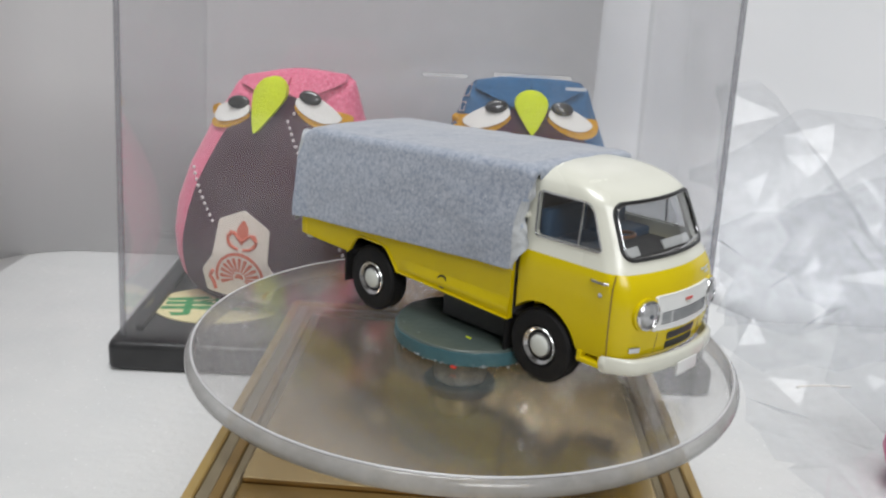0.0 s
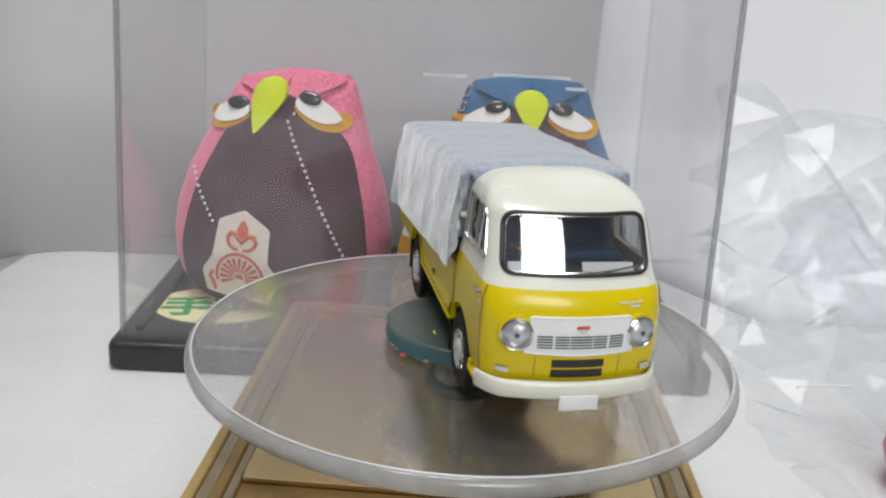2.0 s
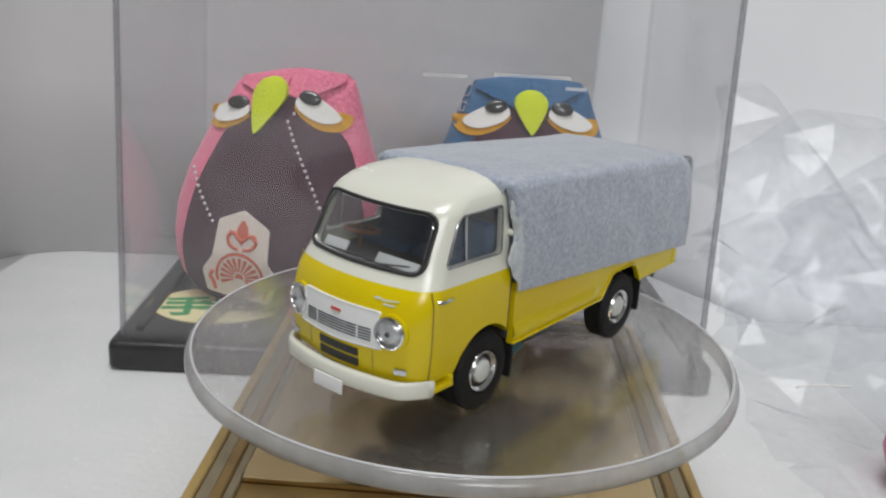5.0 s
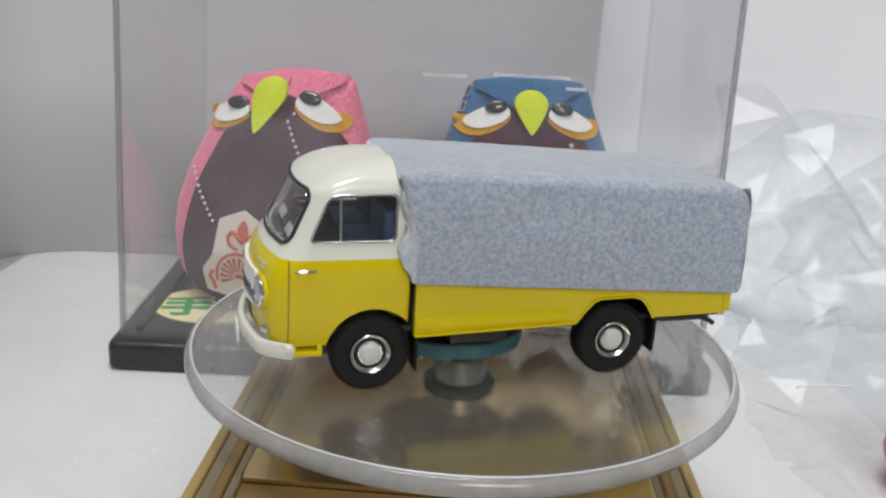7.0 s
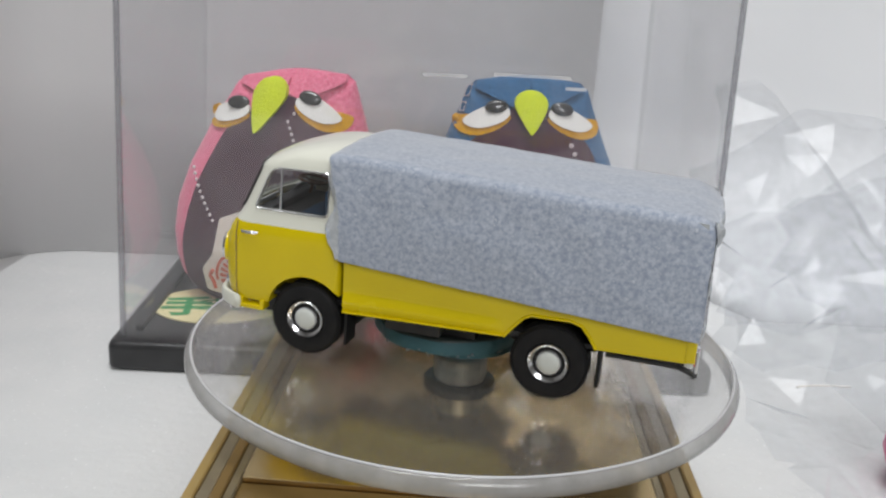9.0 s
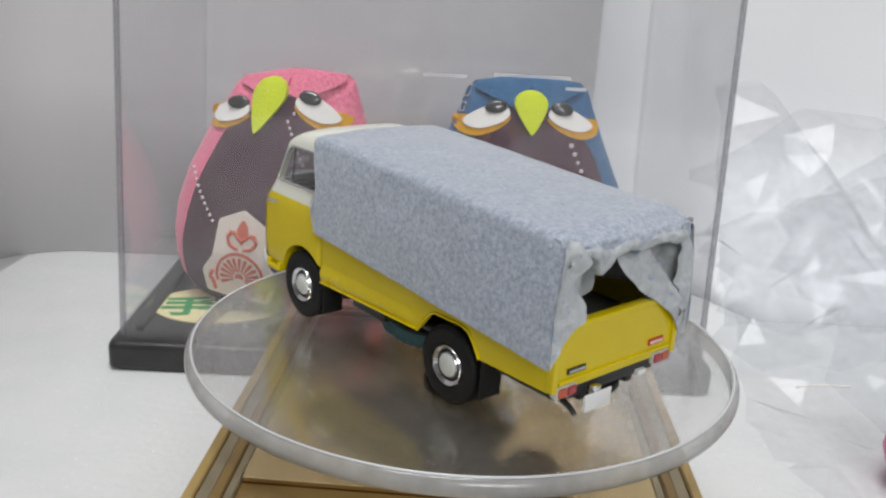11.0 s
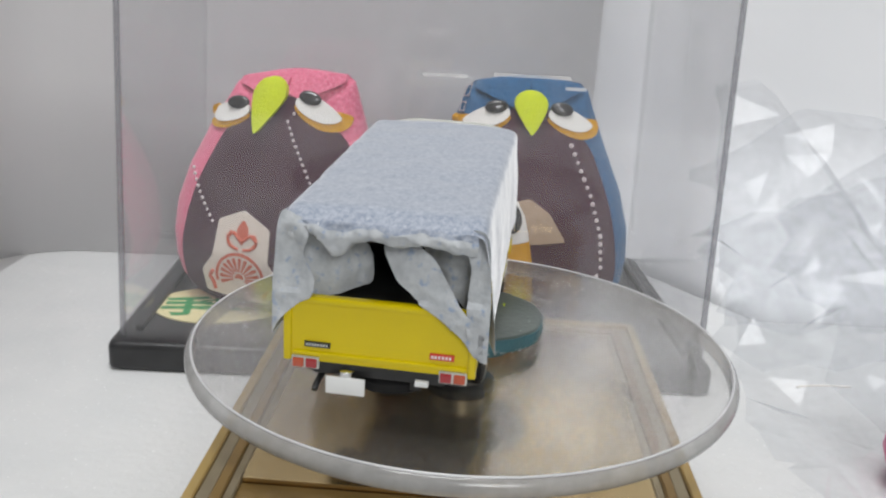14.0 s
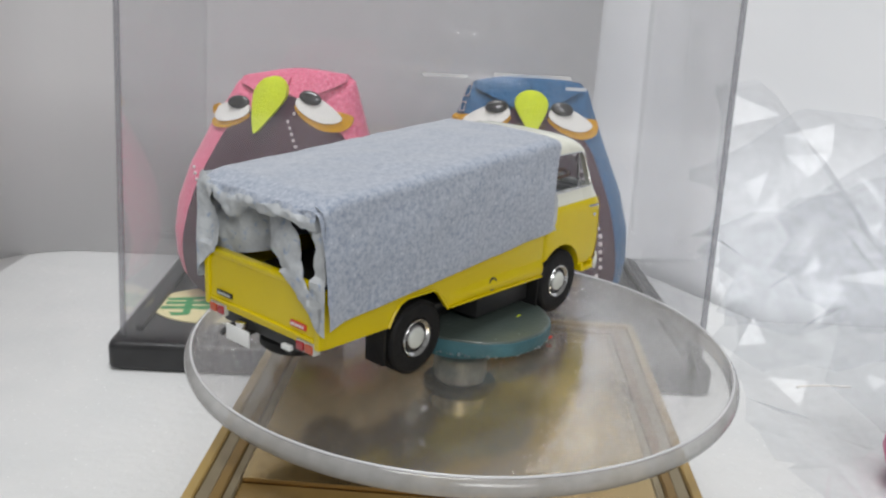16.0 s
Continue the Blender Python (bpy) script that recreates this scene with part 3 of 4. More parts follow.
# ---- turntable ----
def build_turntable():
    base = thing("turntable_box", "square gold plastic turntable base with silver trim", "turntable", m=pose(0, 0, TABLE * MM))
    top = -8.0 - TABLE
    x0, x1, y0, y1 = -34.2, 33.8, -47.0, 31.0

    def frame_ring(ins0, ins1, z0, z1):
        a = [(x0 + ins0, y0 + ins0), (x1 - ins0, y0 + ins0), (x1 - ins0, y1 - ins0), (x0 + ins0, y1 - ins0)]
        b = [(x0 + ins1, y0 + ins1), (x1 - ins1, y0 + ins1), (x1 - ins1, y1 - ins1), (x0 + ins1, y1 - ins1)]
        bm = bmesh.new()
        rows = []
        for loop, z in ((a, z0), (a, z1), (b, z1), (b, z0)):
            rows.append([bm.verts.new((*p, z)) for p in loop])
        for r, q in zip(rows, rows[1:] + rows[:1]):
            for i in range(4):
                bm.faces.new((r[i], r[(i + 1) % 4], q[(i + 1) % 4], q[i]))
        bmesh.ops.bevel(bm, geom=bm.edges[:], offset=0.18, segments=2, affect="EDGES")
        return bm
    part("body", box(x0 + 0.4, x1 - 0.4, y0 + 0.4, y1 - 0.4, 0, top - 1.6, 1.0), GOLD, base)
    part("outer_rim", frame_ring(0, 1.5, top - 1.6, top), GOLD, base)
    part("trim_strip", frame_ring(1.5, 3.4, top - 1.6, top - 0.5), SILVER, base, "silver trim strip")
    part("inner_rim", frame_ring(3.4, 4.9, top - 1.6, top - 0.1), GOLD_DARK, base)
    part("trim_strip", frame_ring(4.9, 6.2, top - 1.6, top - 0.6), SILVER, base, "silver trim strip")
    part("deck", box(x0 + 6.25, x1 - 6.25, y0 + 13.0, y1 - 6.25, top - 1.6, top - 0.4, 0.25), DECK, base, "raised gold deck")
    part("front_deck", box(x0 + 6.25, x1 - 6.25, y0 + 6.25, y0 + 12.8, top - 1.6, top - 1.1, 0.2), GOLD_DARK, base, "recessed darker front")
    part("flange", lathe([(6.0, top - 0.4), (6.0, top + 0.25), (5.6, top + 0.5), (4.3, top + 0.6)], 48), BLACK, base, "dark round flange under the spindle")
    part("spindle", lathe([(4.15, top + 0.6), (4.3, top + 1.0), (4.2, top + 1.3), (4.2, -3.25 - TABLE), (4.0, -3.05 - TABLE)], 48), SPINDLE, base, "bright ribbed metal spindle under the disc", angle=30)
    for k in range(18):
        a = 2 * math.pi * k / 18
        part("rib", box(4.15, 4.42, -0.2, 0.2, top + 1.4, -3.3 - TABLE, 0.08), SPINDLE, base, m=pose(0, 0, 0, 0, 0, math.degrees(a)))

    disc = thing("turntable_disc", "clear scuffed acrylic disc with a frosted rim", "turntable disc")
    r = 43.9
    part("plate", lathe([(r - 0.7, -3.0), (r - 0.7, 0.0)], 160), DISC, disc, angle=30)
    part("rim", lathe([(r - 0.85, -3.05), (r - 0.35, -2.95), (r + 0.15, -2.6), (r + 0.42, -2.0), (r + 0.42, -1.35), (r + 0.15, -0.7), (r - 0.3, -0.25), (r - 0.75, -0.02)], 160, closed=False, caps=False), FROST, disc, "frosted milky rim", angle=60)
    # A thin pale ring paints the bright line along the disc's upper edge.
    part("edge_highlight_ring", lathe([(r - 0.62 + 0.22 * math.cos(a), -0.06 + 0.16 * math.sin(a)) for a in [2 * math.pi * k / 8 for k in range(8)]], 160, closed=True), EDGE_HIGHLIGHT, disc, "pale ring painting the highlight on the upper edge", angle=80)

    stand = thing("display_stand", "round grey-green board lying on the turntable disc", "display stand")
    part("foot", lathe([(9.5, 0.02), (9.5, 0.85)], 48), TEAL, stand, "teal putty under the board")
    cx, cy, rr = 2.4, -0.7, 12.35
    ring0 = []
    for k in range(96):
        a = 2 * math.pi * k / 96
        w = rr + 0.35 * noise.noise(Vector((math.cos(a) * 4, math.sin(a) * 4, 1)))
        ring0.append((w * math.cos(a), w * math.sin(a)))
    part("board", loft([[(cx + x * s, cy + y * s, z) for x, y in ring0] for s, z in ((0.93, 0.86), (0.985, 0.95), (1.0, 1.5), (0.995, 3.15))]), TEAL, stand, "teal ragged edge", angle=60)
    part("board_top", loft([[(cx + x * s, cy + y * s, z) for x, y in ring0] for s, z in ((0.985, 3.16), (0.98, 3.36), (0.95, 3.46))]), TEAL_TOP, stand, "worn grey-green upper face", angle=60)
    bm = bmesh.new()
    for k in range(150):
        a = random.uniform(0, 2 * math.pi)
        q = rr * random.uniform(0.96, 1.01)
        bmesh.ops.create_icosphere(bm, subdivisions=1, radius=random.uniform(0.08, 0.26), matrix=Matrix.Translation((cx + q * math.cos(a), cy + q * math.sin(a), random.uniform(0.75, 1.4))))
    tagged(part("grit", bm, GRIT, stand, "gritty flecks along the lower edge"), kind="stuff")
    part("fleck", box(cx + 4.0, cx + 5.0, cy - 5.6, cy - 5.3, 3.46, 3.6, 0.04), FELT_LIME, stand, "tiny lime fleck")
    part("fleck", box(cx + 6.0, cx + 6.9, cy - 10.9, cy - 10.3, 0.6, 0.9, 0.06), BADGE_RED, stand, "tiny red fleck")
    part("mounting_block", box(-4.4, 4.2, 2.6, 9.4, 3.44, 9.2, 0.3), BLACK, stand, "black block holding up the truck")
    return disc, stand


# ---- the model truck; x forward, y to its left, z = 0 at the hubs ----
NOSE = [(1.2, 33.3), (2.5, 33.9), (5, 34.2), (8, 34.3), (10.5, 34.1), (12.5, 33.5), (14, 32.5), (15, 31.8), (16, 31.3), (19, 29.9), (22.4, 28.3), (23.26, 27.2), (24.12, 25.5), (24.89, 23.2), (25.41, 20.9), (25.75, 18.6), (25.93, 16.2)]
SIDE = [(1.2, 11.6), (2.5, 11.9), (5, 12.1), (10, 12.1), (12.5, 12.0), (14, 11.75), (15, 11.5), (16, 11.35), (19, 11.1), (22.4, 10.8), (23.26, 10.6), (24.12, 10.15), (24.89, 9.2), (25.41, 7.8), (25.75, 5.8), (25.93, 3.0)]
BEND = 58.0


def front_x(y, z, ins=0.0):
    """The cab's front surface."""
    w, rc = lerp_table(SIDE, z) - ins, 2.4
    rc = min(rc, w * 0.5)
    e = min(1.0, max(0.0, (abs(y) - (w - rc)) / rc))
    return lerp_table(NOSE, z) - ins - y * y / BEND - rc * (1 - math.sqrt(max(0.0, 1 - e * e)))


def side_y(x, z):
    return lerp_table(SIDE, z)


def cab_ring(z, ins=0.0, zt=None, rear=13.2):
    w = lerp_table(SIDE, z) - ins
    rc = min(2.4, w * 0.5)
    ys = [(w - rc) * k / 7 for k in range(8)] + [w - rc + rc * math.sin(math.pi / 2 * k / 8) for k in range(1, 9)]
    half = [(front_x(y, z, ins), y) for y in ys]
    xe = half[-1][0]
    r = rear + ins
    for k in range(1, 9):
        half.append((xe + (r + 1.0 - xe) * k / 8, w))
    for k in range(1, 5):
        a = math.pi / 2 * k / 4
        half.append((r + 1.0 - math.sin(a), w - 1.0 + math.cos(a)))
    half.append((r, (w - 1) * 0.5))
    full = half + [(r, 0)] + [(x, -y) for x, y in half[::-1][:-1]]
    return [(x, y, z if zt is None else zt) for x, y in full]


MOUNT = Matrix.Translation((1.195, 6.763, 6.195)) @ pose(0, 0, 0, 0, -0.435, 0) @ pose(0, 0, 0, -0.138, 0, 0)
WS = [(-9.85, 15.35), (9.85, 15.35), (9.35, 22.5), (-9.35, 22.5)]
SW = [(27.2, 16.05), (15.6, 16.0), (15.4, 22.4), (23.9, 22.3), (25.0, 21.3)]


def build_wheel(x, side, truck):
    y = 11.9 * side
    s = side
    prof = [(3.0, y - 3.4 * s), (5.0, y - 3.5 * s), (5.45, y - 3.2 * s), (5.55, y - 2.4 * s), (5.55, y - 0.9 * s), (5.42, y - 0.35 * s), (5.05, y), (4.1, y + 0.12 * s), (3.25, y + 0.05 * s), (2.95, y - 0.3 * s)]
    wh = part("wheel", lathe(prof, 56, "y", (x, 0, 0)), RUBBER, truck, "black rubber tyre on a chromed rim", m=MOUNT, angle=35)
    prof = [(1.6, y - 1.2 * s), (2.9, y - 1.0 * s), (2.98, y - 0.05 * s), (2.8, y + 0.18 * s), (2.55, y + 0.1 * s), (2.3, y - 0.35 * s), (1.95, y - 0.45 * s), (1.75, y - 0.1 * s), (1.6, y - 0.1 * s)]
    part("rim", lathe(prof, 48, "y", (x, 0, 0)), CHROME, wh, "chrome rim", m=MOUNT, angle=50)
    prof = [(1.55, y - 0.3 * s), (1.56, y + 0.05 * s), (1.35, y + 0.25 * s), (0.8, y + 0.33 * s), (0.2, y + 0.36 * s)]
    part("hubcap", lathe(prof, 36, "y", (x, 0, 0)), HUBCAP, wh, "pale grey hubcap", m=MOUNT, angle=50)
    bm = bmesh.new()
    for k in range(64):
        a = 2 * math.pi * k / 64
        for off in (-0.75, -2.6):
            c = Vector((x + 5.5 * math.cos(a), y + off * s, 5.5 * math.sin(a)))
            bmesh.ops.create_cube(bm, size=1, matrix=Matrix.Translation(c) @ Matrix.Rotation(-a, 4, "Y") @ Matrix.Diagonal((0.22, 0.9, 0.3, 1)))
    tagged(part("tread", bm, RUBBER, wh, smooth=False, m=MOUNT), kind="stuff")


def build_truck():
    truck = thing("model_truck", "yellow and ivory toy truck with a blue-grey tissue canopy", "toy truck")
    M_ = MOUNT
    # cab
    lower = loft([cab_ring(z) for z in (1.6, 2.0, 2.5, 3.5, 5, 6.5, 8, 9.5, 10.5, 11.5, 12.5, 13.2, 13.75)])
    arch = [lathe([(6.55, s * 7.0), (6.55, s * 15.0)], 56, "y", (18.35, 0, 0.15)) for s in (-1, 1)]
    low = [box(9, 18.4, s * 7 if s > 0 else -15, s * 15 if s > 0 else -7, -3, 4.4) for s in (-1, 1)]
    part("cab_lower", cut(lower, arch + low), YELLOW, truck, "glossy yellow lower cab", angle=32, m=M_)
    zs = (13.75, 14.3, 15, 16, 17.5, 19, 20.5, 22, 22.4, 22.9, 23.3, 23.8, 24.1, 24.5, 24.9, 25.15, 25.4, 25.6, 25.75, 25.85, 25.92)
    upper = loft([cab_ring(z) for z in zs])
    hollow = loft([cab_ring(13.9 if z < 13 else z, 0.85, z, 13.2) for z in (12.5, 14, 15, 16, 19, 22, 22.4, 22.8, 23.1, 23.4)])
    ws_out, sw_out = dense(rounded(WS, 1.7, 6)), rounded(SW, 0.9, 5)
    hole_ws = prism(ws_out, lambda y, z: (22, y, z), lambda y, z: (40, y, z))
    hole_sw = prism(sw_out, lambda x, z: (x, -16, z), lambda x, z: (x, 16, z))
    part("cab_upper", cut(upper, [hollow, hole_ws, hole_sw]), IVORY, truck, "ivory upper cab and roof", angle=32, m=M_)
    ws = part("windscreen", patch(ws_out, lambda y, z: (front_x(y, z) - 0.22, y, z), 0.8, 0), WINDOW, truck, "clear curved windscreen", m=M_)
    part("gasket", tube([(front_x(y, z) + 0.02, y, z) for y, z in dense(rounded(WS, 1.7, 8))], 0.27, True, 8), BLACK, ws, "black rubber gasket", m=M_)
    inner = [(y * 0.965, 19 + (z - 19) * 0.93) for y, z in dense(rounded(WS, 1.7, 8))]
    part("bright_trim", tube([(front_x(y, z) + 0.06, y, z) for y, z in inner], 0.06, True, 6), CHROME, ws, "thin bright trim", m=M_)
    for a, b in (((-3.5, 15.6), (1.5, 15.75)), ((2.0, 15.6), (8.2, 16.3))):
        pts = [(front_x(a[0] + (b[0] - a[0]) * k / 6, 16) + 0.12, a[0] + (b[0] - a[0]) * k / 6, a[1] + (b[1] - a[1]) * k / 6) for k in range(7)]
        part("wiper", tube(pts, 0.13, seg=6), CHROME, ws, "thin silver wiper", m=M_)
    for s in (-1, 1):
        gl = part("side_window", patch(sw_out, lambda x, z: (x, s * (side_y(x, z) - 0.3), z), 1.2, 0), WINDOW, truck, "clear side window", m=M_)
        part("window_frame", tube([(x, s * (side_y(x, z) + 0.0), z) for x, z in rounded(SW, 0.9, 6)], 0.15, True, 8), CHROME, gl, "thin chrome frame", m=M_)
        part("quarter_bar", tube([(23.1, s * (side_y(0, z) - 0.1), z) for z in (16.1, 18, 20, 22.3)], 0.17, seg=6), CHROME, gl, "chrome quarter-light bar", m=M_)
        part("door_handle", tube([(29.0, s * 11.95, 12.35), (28.7, s * 12.35, 12.4), (27.6, s * 12.42, 12.42), (26.6, s * 12.2, 12.4), (26.4, s * 11.95, 12.4)], 0.22, seg=8), CHROME, truck, "chrome door handle", m=M_)
        if s < 0:
            part("key_lock", lathe([(0.34, s * 12.0), (0.34, s * 12.2), (0.1, s * 12.22)], 14, "y", (28.1, 0, 10.6)), CHROME, truck, "tiny chrome lock", m=M_)
        # shut lines of the door
        part("door_seam", tube([(29.9, s * (lerp_table(SIDE, z) - 0.02 - 0.25 * (z > 13)), z) for z in (2.3, 4, 6, 8, 10, 12, 13.7)], 0.09, seg=6), GOLD_DARK, truck, "thin dark shut line", m=M_)
        part("step", join(box(25.3, 29.5, s * 10.2 if s > 0 else -12.3, s * 12.3 if s > 0 else -10.2, 0.25, 0.95, 0.15),
                          box(25.3, 26.0, s * 10.2 if s > 0 else -12.2, s * 12.2 if s > 0 else -10.2, 0.5, 1.8, 0.12),
                          box(28.8, 29.5, s * 10.2 if s > 0 else -12.2, s * 12.2 if s > 0 else -10.2, 0.5, 1.8, 0.12)), YELLOW, truck, "yellow boarding step", smooth=True, m=M_)
        part("rear_knob", lathe([(0.45, s * 10.6), (0.5, s * 11.6), (0.35, s * 11.95), (0.1, s * 12.0)], 14, "y", (14.0, 0, 18.6)), IVORY, truck, m=M_)
        # headlights
        ax = front_x(8.1, 8.4)
        tilt = MOUNT @ Matrix.Translation((ax, s * 8.1, 8.4)) @ pose(0, 0, 0, 0, -2, s * 13)
        hl = part("headlight", lathe([(2.05, -1.2), (2.15, 0.2), (2.1, 0.55), (1.85, 0.72), (1.7, 0.5), (1.62, 0.3)], 40, "x"), CHROME, truck, "round headlight in a chrome ring", m=tilt)
        part("lens", lathe([(1.64, 0.32), (1.45, 0.55), (1.0, 0.8), (0.5, 0.92), (0.06, 0.95)], 36, "x"), LENS, hl, "ribbed clear lens", m=tilt)
        part("bulb_dot", lathe([(0.34, 0.9), (0.34, 1.0), (0.1, 1.02)], 14, "x"), SLOT, hl, m=tilt)
        part("headlight_ring", lathe([(2.15, -1.2), (2.45, -0.6), (2.4, 0.2), (2.15, 0.25)], 40, "x"), YELLOW, truck, "raised yellow headlight surround", m=tilt)
        part("indicator", box(-0.5, 0.35, -0.85, 0.85, -0.42, 0.42, 0.15), CHROME, truck, "small silver indicator", m=MOUNT @ Matrix.Translation((front_x(9.5, 3.5) + 0.1, s * 9.5, 3.5)) @ pose(0, 0, 0, 0, 0, s * 26))
    # grille panel
    gp = [(-6.7, 10.75), (6.7, 10.75), (6.2, 8.6), (7.3, 6.05), (0, 5.75), (-7.3, 6.05), (-6.2, 8.6)]
    gr = part("grille", patch(rounded(gp, 0.5, 4), lambda y, z: (front_x(y, z) + 0.38, y, z), 1.4, 0.5, (-1, 0, 0)), WHITE_TRIM, truck, "white grille panel", m=M_)
    part("grille_edge", tube([(front_x(y, z) + 0.36, y, z) for y, z in dense(rounded(gp, 0.5, 5))], 0.12, True, 6), WHITE_TRIM, gr, m=M_)
    for y0, wd in ((-4.7, 1.9), (-2.5, 1.8), (0.0, 2.9), (2.5, 1.8), (4.7, 1.9)):
        for k in range(5):
            z = 6.75 + 0.37 * k
            part("slot", patch([(y0 - wd / 2, z), (y0 + wd / 2, z), (y0 + wd / 2, z + 0.17), (y0 - wd / 2, z + 0.17)], lambda y, zz: (front_x(y, zz) + 0.44, y, zz), 1.0, 0.1, (-1, 0, 0)), SLOT, gr, m=M_)
    part("badge", patch(rounded([(-0.85, 9.75), (0.85, 9.75), (0.75, 9.15), (0, 8.75), (-0.75, 9.15)], 0.2, 3), lambda y, z: (front_x(y, z) + 0.52, y, z), 1, 0.15, (-1, 0, 0)), HUBCAP, gr, "silver shield badge", m=M_)
    part("badge_bar", patch([(-0.82, 9.78), (0.82, 9.78), (0.82, 9.42), (-0.82, 9.42)], lambda y, z: (front_x(y, z) + 0.6, y, z), 1, 0.1, (-1, 0, 0)), BADGE_RED, gr, "red bar of the badge", m=M_)
    for z0 in (3.95, 2.55):
        part("air_slot", patch(rounded([(-3.45, z0), (3.45, z0), (3.45, z0 + 1.1), (-3.45, z0 + 1.1)], 0.15, 2), lambda y, z: (front_x(y, z) + 0.1, y, z), 1.2, 0.2, (-1, 0, 0)), BLACK, truck, "black lower air slot", m=M_)
    for y in (-5.6, 5.6):
        part("panel_seam", tube([(front_x(y, z) + 0.0, y, z) for z in (2.2, 3.2, 4.2, 5.4)], 0.07, seg=6), GOLD_DARK, truck, "fine shut line", m=M_)
    em = join(*[patch([(y, z), (y + w, z), (y + w, z + h), (y, z + h)], lambda a, b: (front_x(a, b) + 0.12, a, b), 1, 0.1, (-1, 0, 0)) for y, z, w, h in
                ((5.2, 12.15, 0.9, 0.26), (6.25, 12.05, 0.5, 0.2), (6.9, 12.1, 0.7, 0.2), (7.75, 12.2, 0.7, 0.14), (6.6, 11.6, 1.5, 0.2))])
    part("emblem", em, HUBCAP, truck, "small chrome emblem bars", m=M_)
    # bumper and plates
    rings = []
    for k in range(33):
        y = -12.3 + 24.6 * k / 32
        e = max(0, (abs(y) - 9.3) / 3.0)
        x = 34.9 - y * y / BEND - 2.6 * e * e
        ring = []
        for j in range(14):
            a = 2 * math.pi * j / 14
            ring.append((x + 0.62 * math.copysign(abs(math.cos(a)) ** 0.7, math.cos(a)), y, 1.15 + 1.18 * math.copysign(abs(math.sin(a)) ** 0.7, math.sin(a))))
        rings.append(ring)
    part("front_bumper", loft(rings), IVORY, truck, "ivory wrap-round bumper", angle=60, m=M_)
    part("front_plate", box(35.55, 35.8, -2.55, 2.55, -1.15, 0.75, 0.06), WHITE_TRIM, truck, "blank white plate", m=M_)
    # cabin
    part("cabin_floor", box(14.4, 30.3, -10.3, 10.3, 13.76, 13.95), LINER, truck, "dark cabin floor", m=M_)
    part("cabin_back", box(14.05, 14.5, -9.8, 9.8, 13.9, 22.3, 0.1), LINER, truck, "dark cabin back wall", m=M_)
    part("headliner", box(15, 25.6, -8.4, 8.4, 22.7, 23.05, 0.1), LINER, truck, "dark headliner", m=M_)
    for y0, y1 in ((-9.8, -0.6), (0.4, 9.8)):
        part("seat", join(box(16.0, 21.5, y0, y1, 13.9, 15.4, 0.6, 3), box(14.9, 16.9, y0, y1, 14.2, 19.6, 0.7, 3)), SEAT, truck, "blue bench seat", m=M_)
    for y0, y1 in ((-8.6, -4.4), (1.2, 8.2)):
        part("dash_panel", box(-0.7, 0.7, y0, y1, -0.12, 0.12, 0.08), WHITE_TRIM, truck, "white dashboard panel", m=MOUNT @ Matrix.Translation((29.2 - ((y0 + y1) / 2) ** 2 / BEND, 0, 15.6)) @ pose(0, 0, 0, 0, 55, 0))
    part("dashboard", box(26.6, 29.0, -9.2, 9.2, 13.9, 15.1, 0.3), LINER, truck, "dark dashboard", m=M_)
    t = MOUNT @ Matrix.Translation((25.2, -5.0, 17.2)) @ pose(0, 0, 0, 0, -8, 0)
    st = part("steering_wheel", tube([(2.35 * math.cos(2 * math.pi * k / 40), 2.35 * math.sin(2 * math.pi * k / 40), 0) for k in range(40)], 0.27, True, 8), WHEEL_BROWN, truck, "brown steering wheel", m=t)
    part("spoke", join(tube([(-2.3, 0, 0), (0, 0, -0.3), (2.3, 0, 0)], 0.16, seg=6), tube([(0, 0, -0.3), (0.3, 0, -2.4)], 0.22, seg=8)), WHEEL_BROWN, st, m=t)
    # load bed
    side = [(12.5, 2.2), (-11.9, 2.95), (-13.2, 4.7), (-14.6, 6.3), (-15.6, 6.75), (-21.0, 6.9), (-22.6, 6.4), (-23.8, 5.0), (-24.8, 3.35), (-37.0, 3.6), (-37.1, 11.6), (12.5, 11.2)]
    for s in (-1, 1):
        panel = part("bed_side", prism(rounded(side, 0.25, 3), lambda x, z: (x, s * 11.2, z), lambda x, z: (x, s * 12.05, z)), YELLOW, truck, "yellow load bed side", angle=30, m=M_)
        def swell(u, v):
            x = 12.42 - 24.0 * u
            z = 2.35 + 0.03 * (12.4 - x) + (5.6 - 0.03 * (12.4 - x) - 2.35) * v
            taper = min(1.0, (1 - u) * 9)
            return (x - 1.2 * v * (u > 0.9) * (u - 0.9), s * (12.04 + 0.5 * taper * math.sin(math.pi * min(1.0, v * 1.02)) ** 1.3 * (1 - 0.35 * v)), z)
        part("sill_bulge", sheet(swell, 40, 14), YELLOW, panel, "pressed sill bulge", angle=70, m=M_)
        part("sill_lip", box(-11.8, 12.4, s * 12.0 if s > 0 else -12.5, s * 12.5 if s > 0 else -12.0, 2.3, 2.62, 0.12), YELLOW, panel, "folded sill lip", m=M_ @ pose(0, 0, 0.35, 0, 1.75, 0))
        arch_pts = [(-11.9, 2.95), (-13.2, 4.7), (-14.6, 6.3), (-15.6, 6.75), (-21.0, 6.9), (-22.6, 6.4), (-23.8, 5.0), (-24.8, 3.35)]
        part("arch_lip", tube([(x, s * 12.1, z) for x, z in arch_pts], 0.22, seg=8), YELLOW, panel, "rolled wheel arch lip", m=M_)
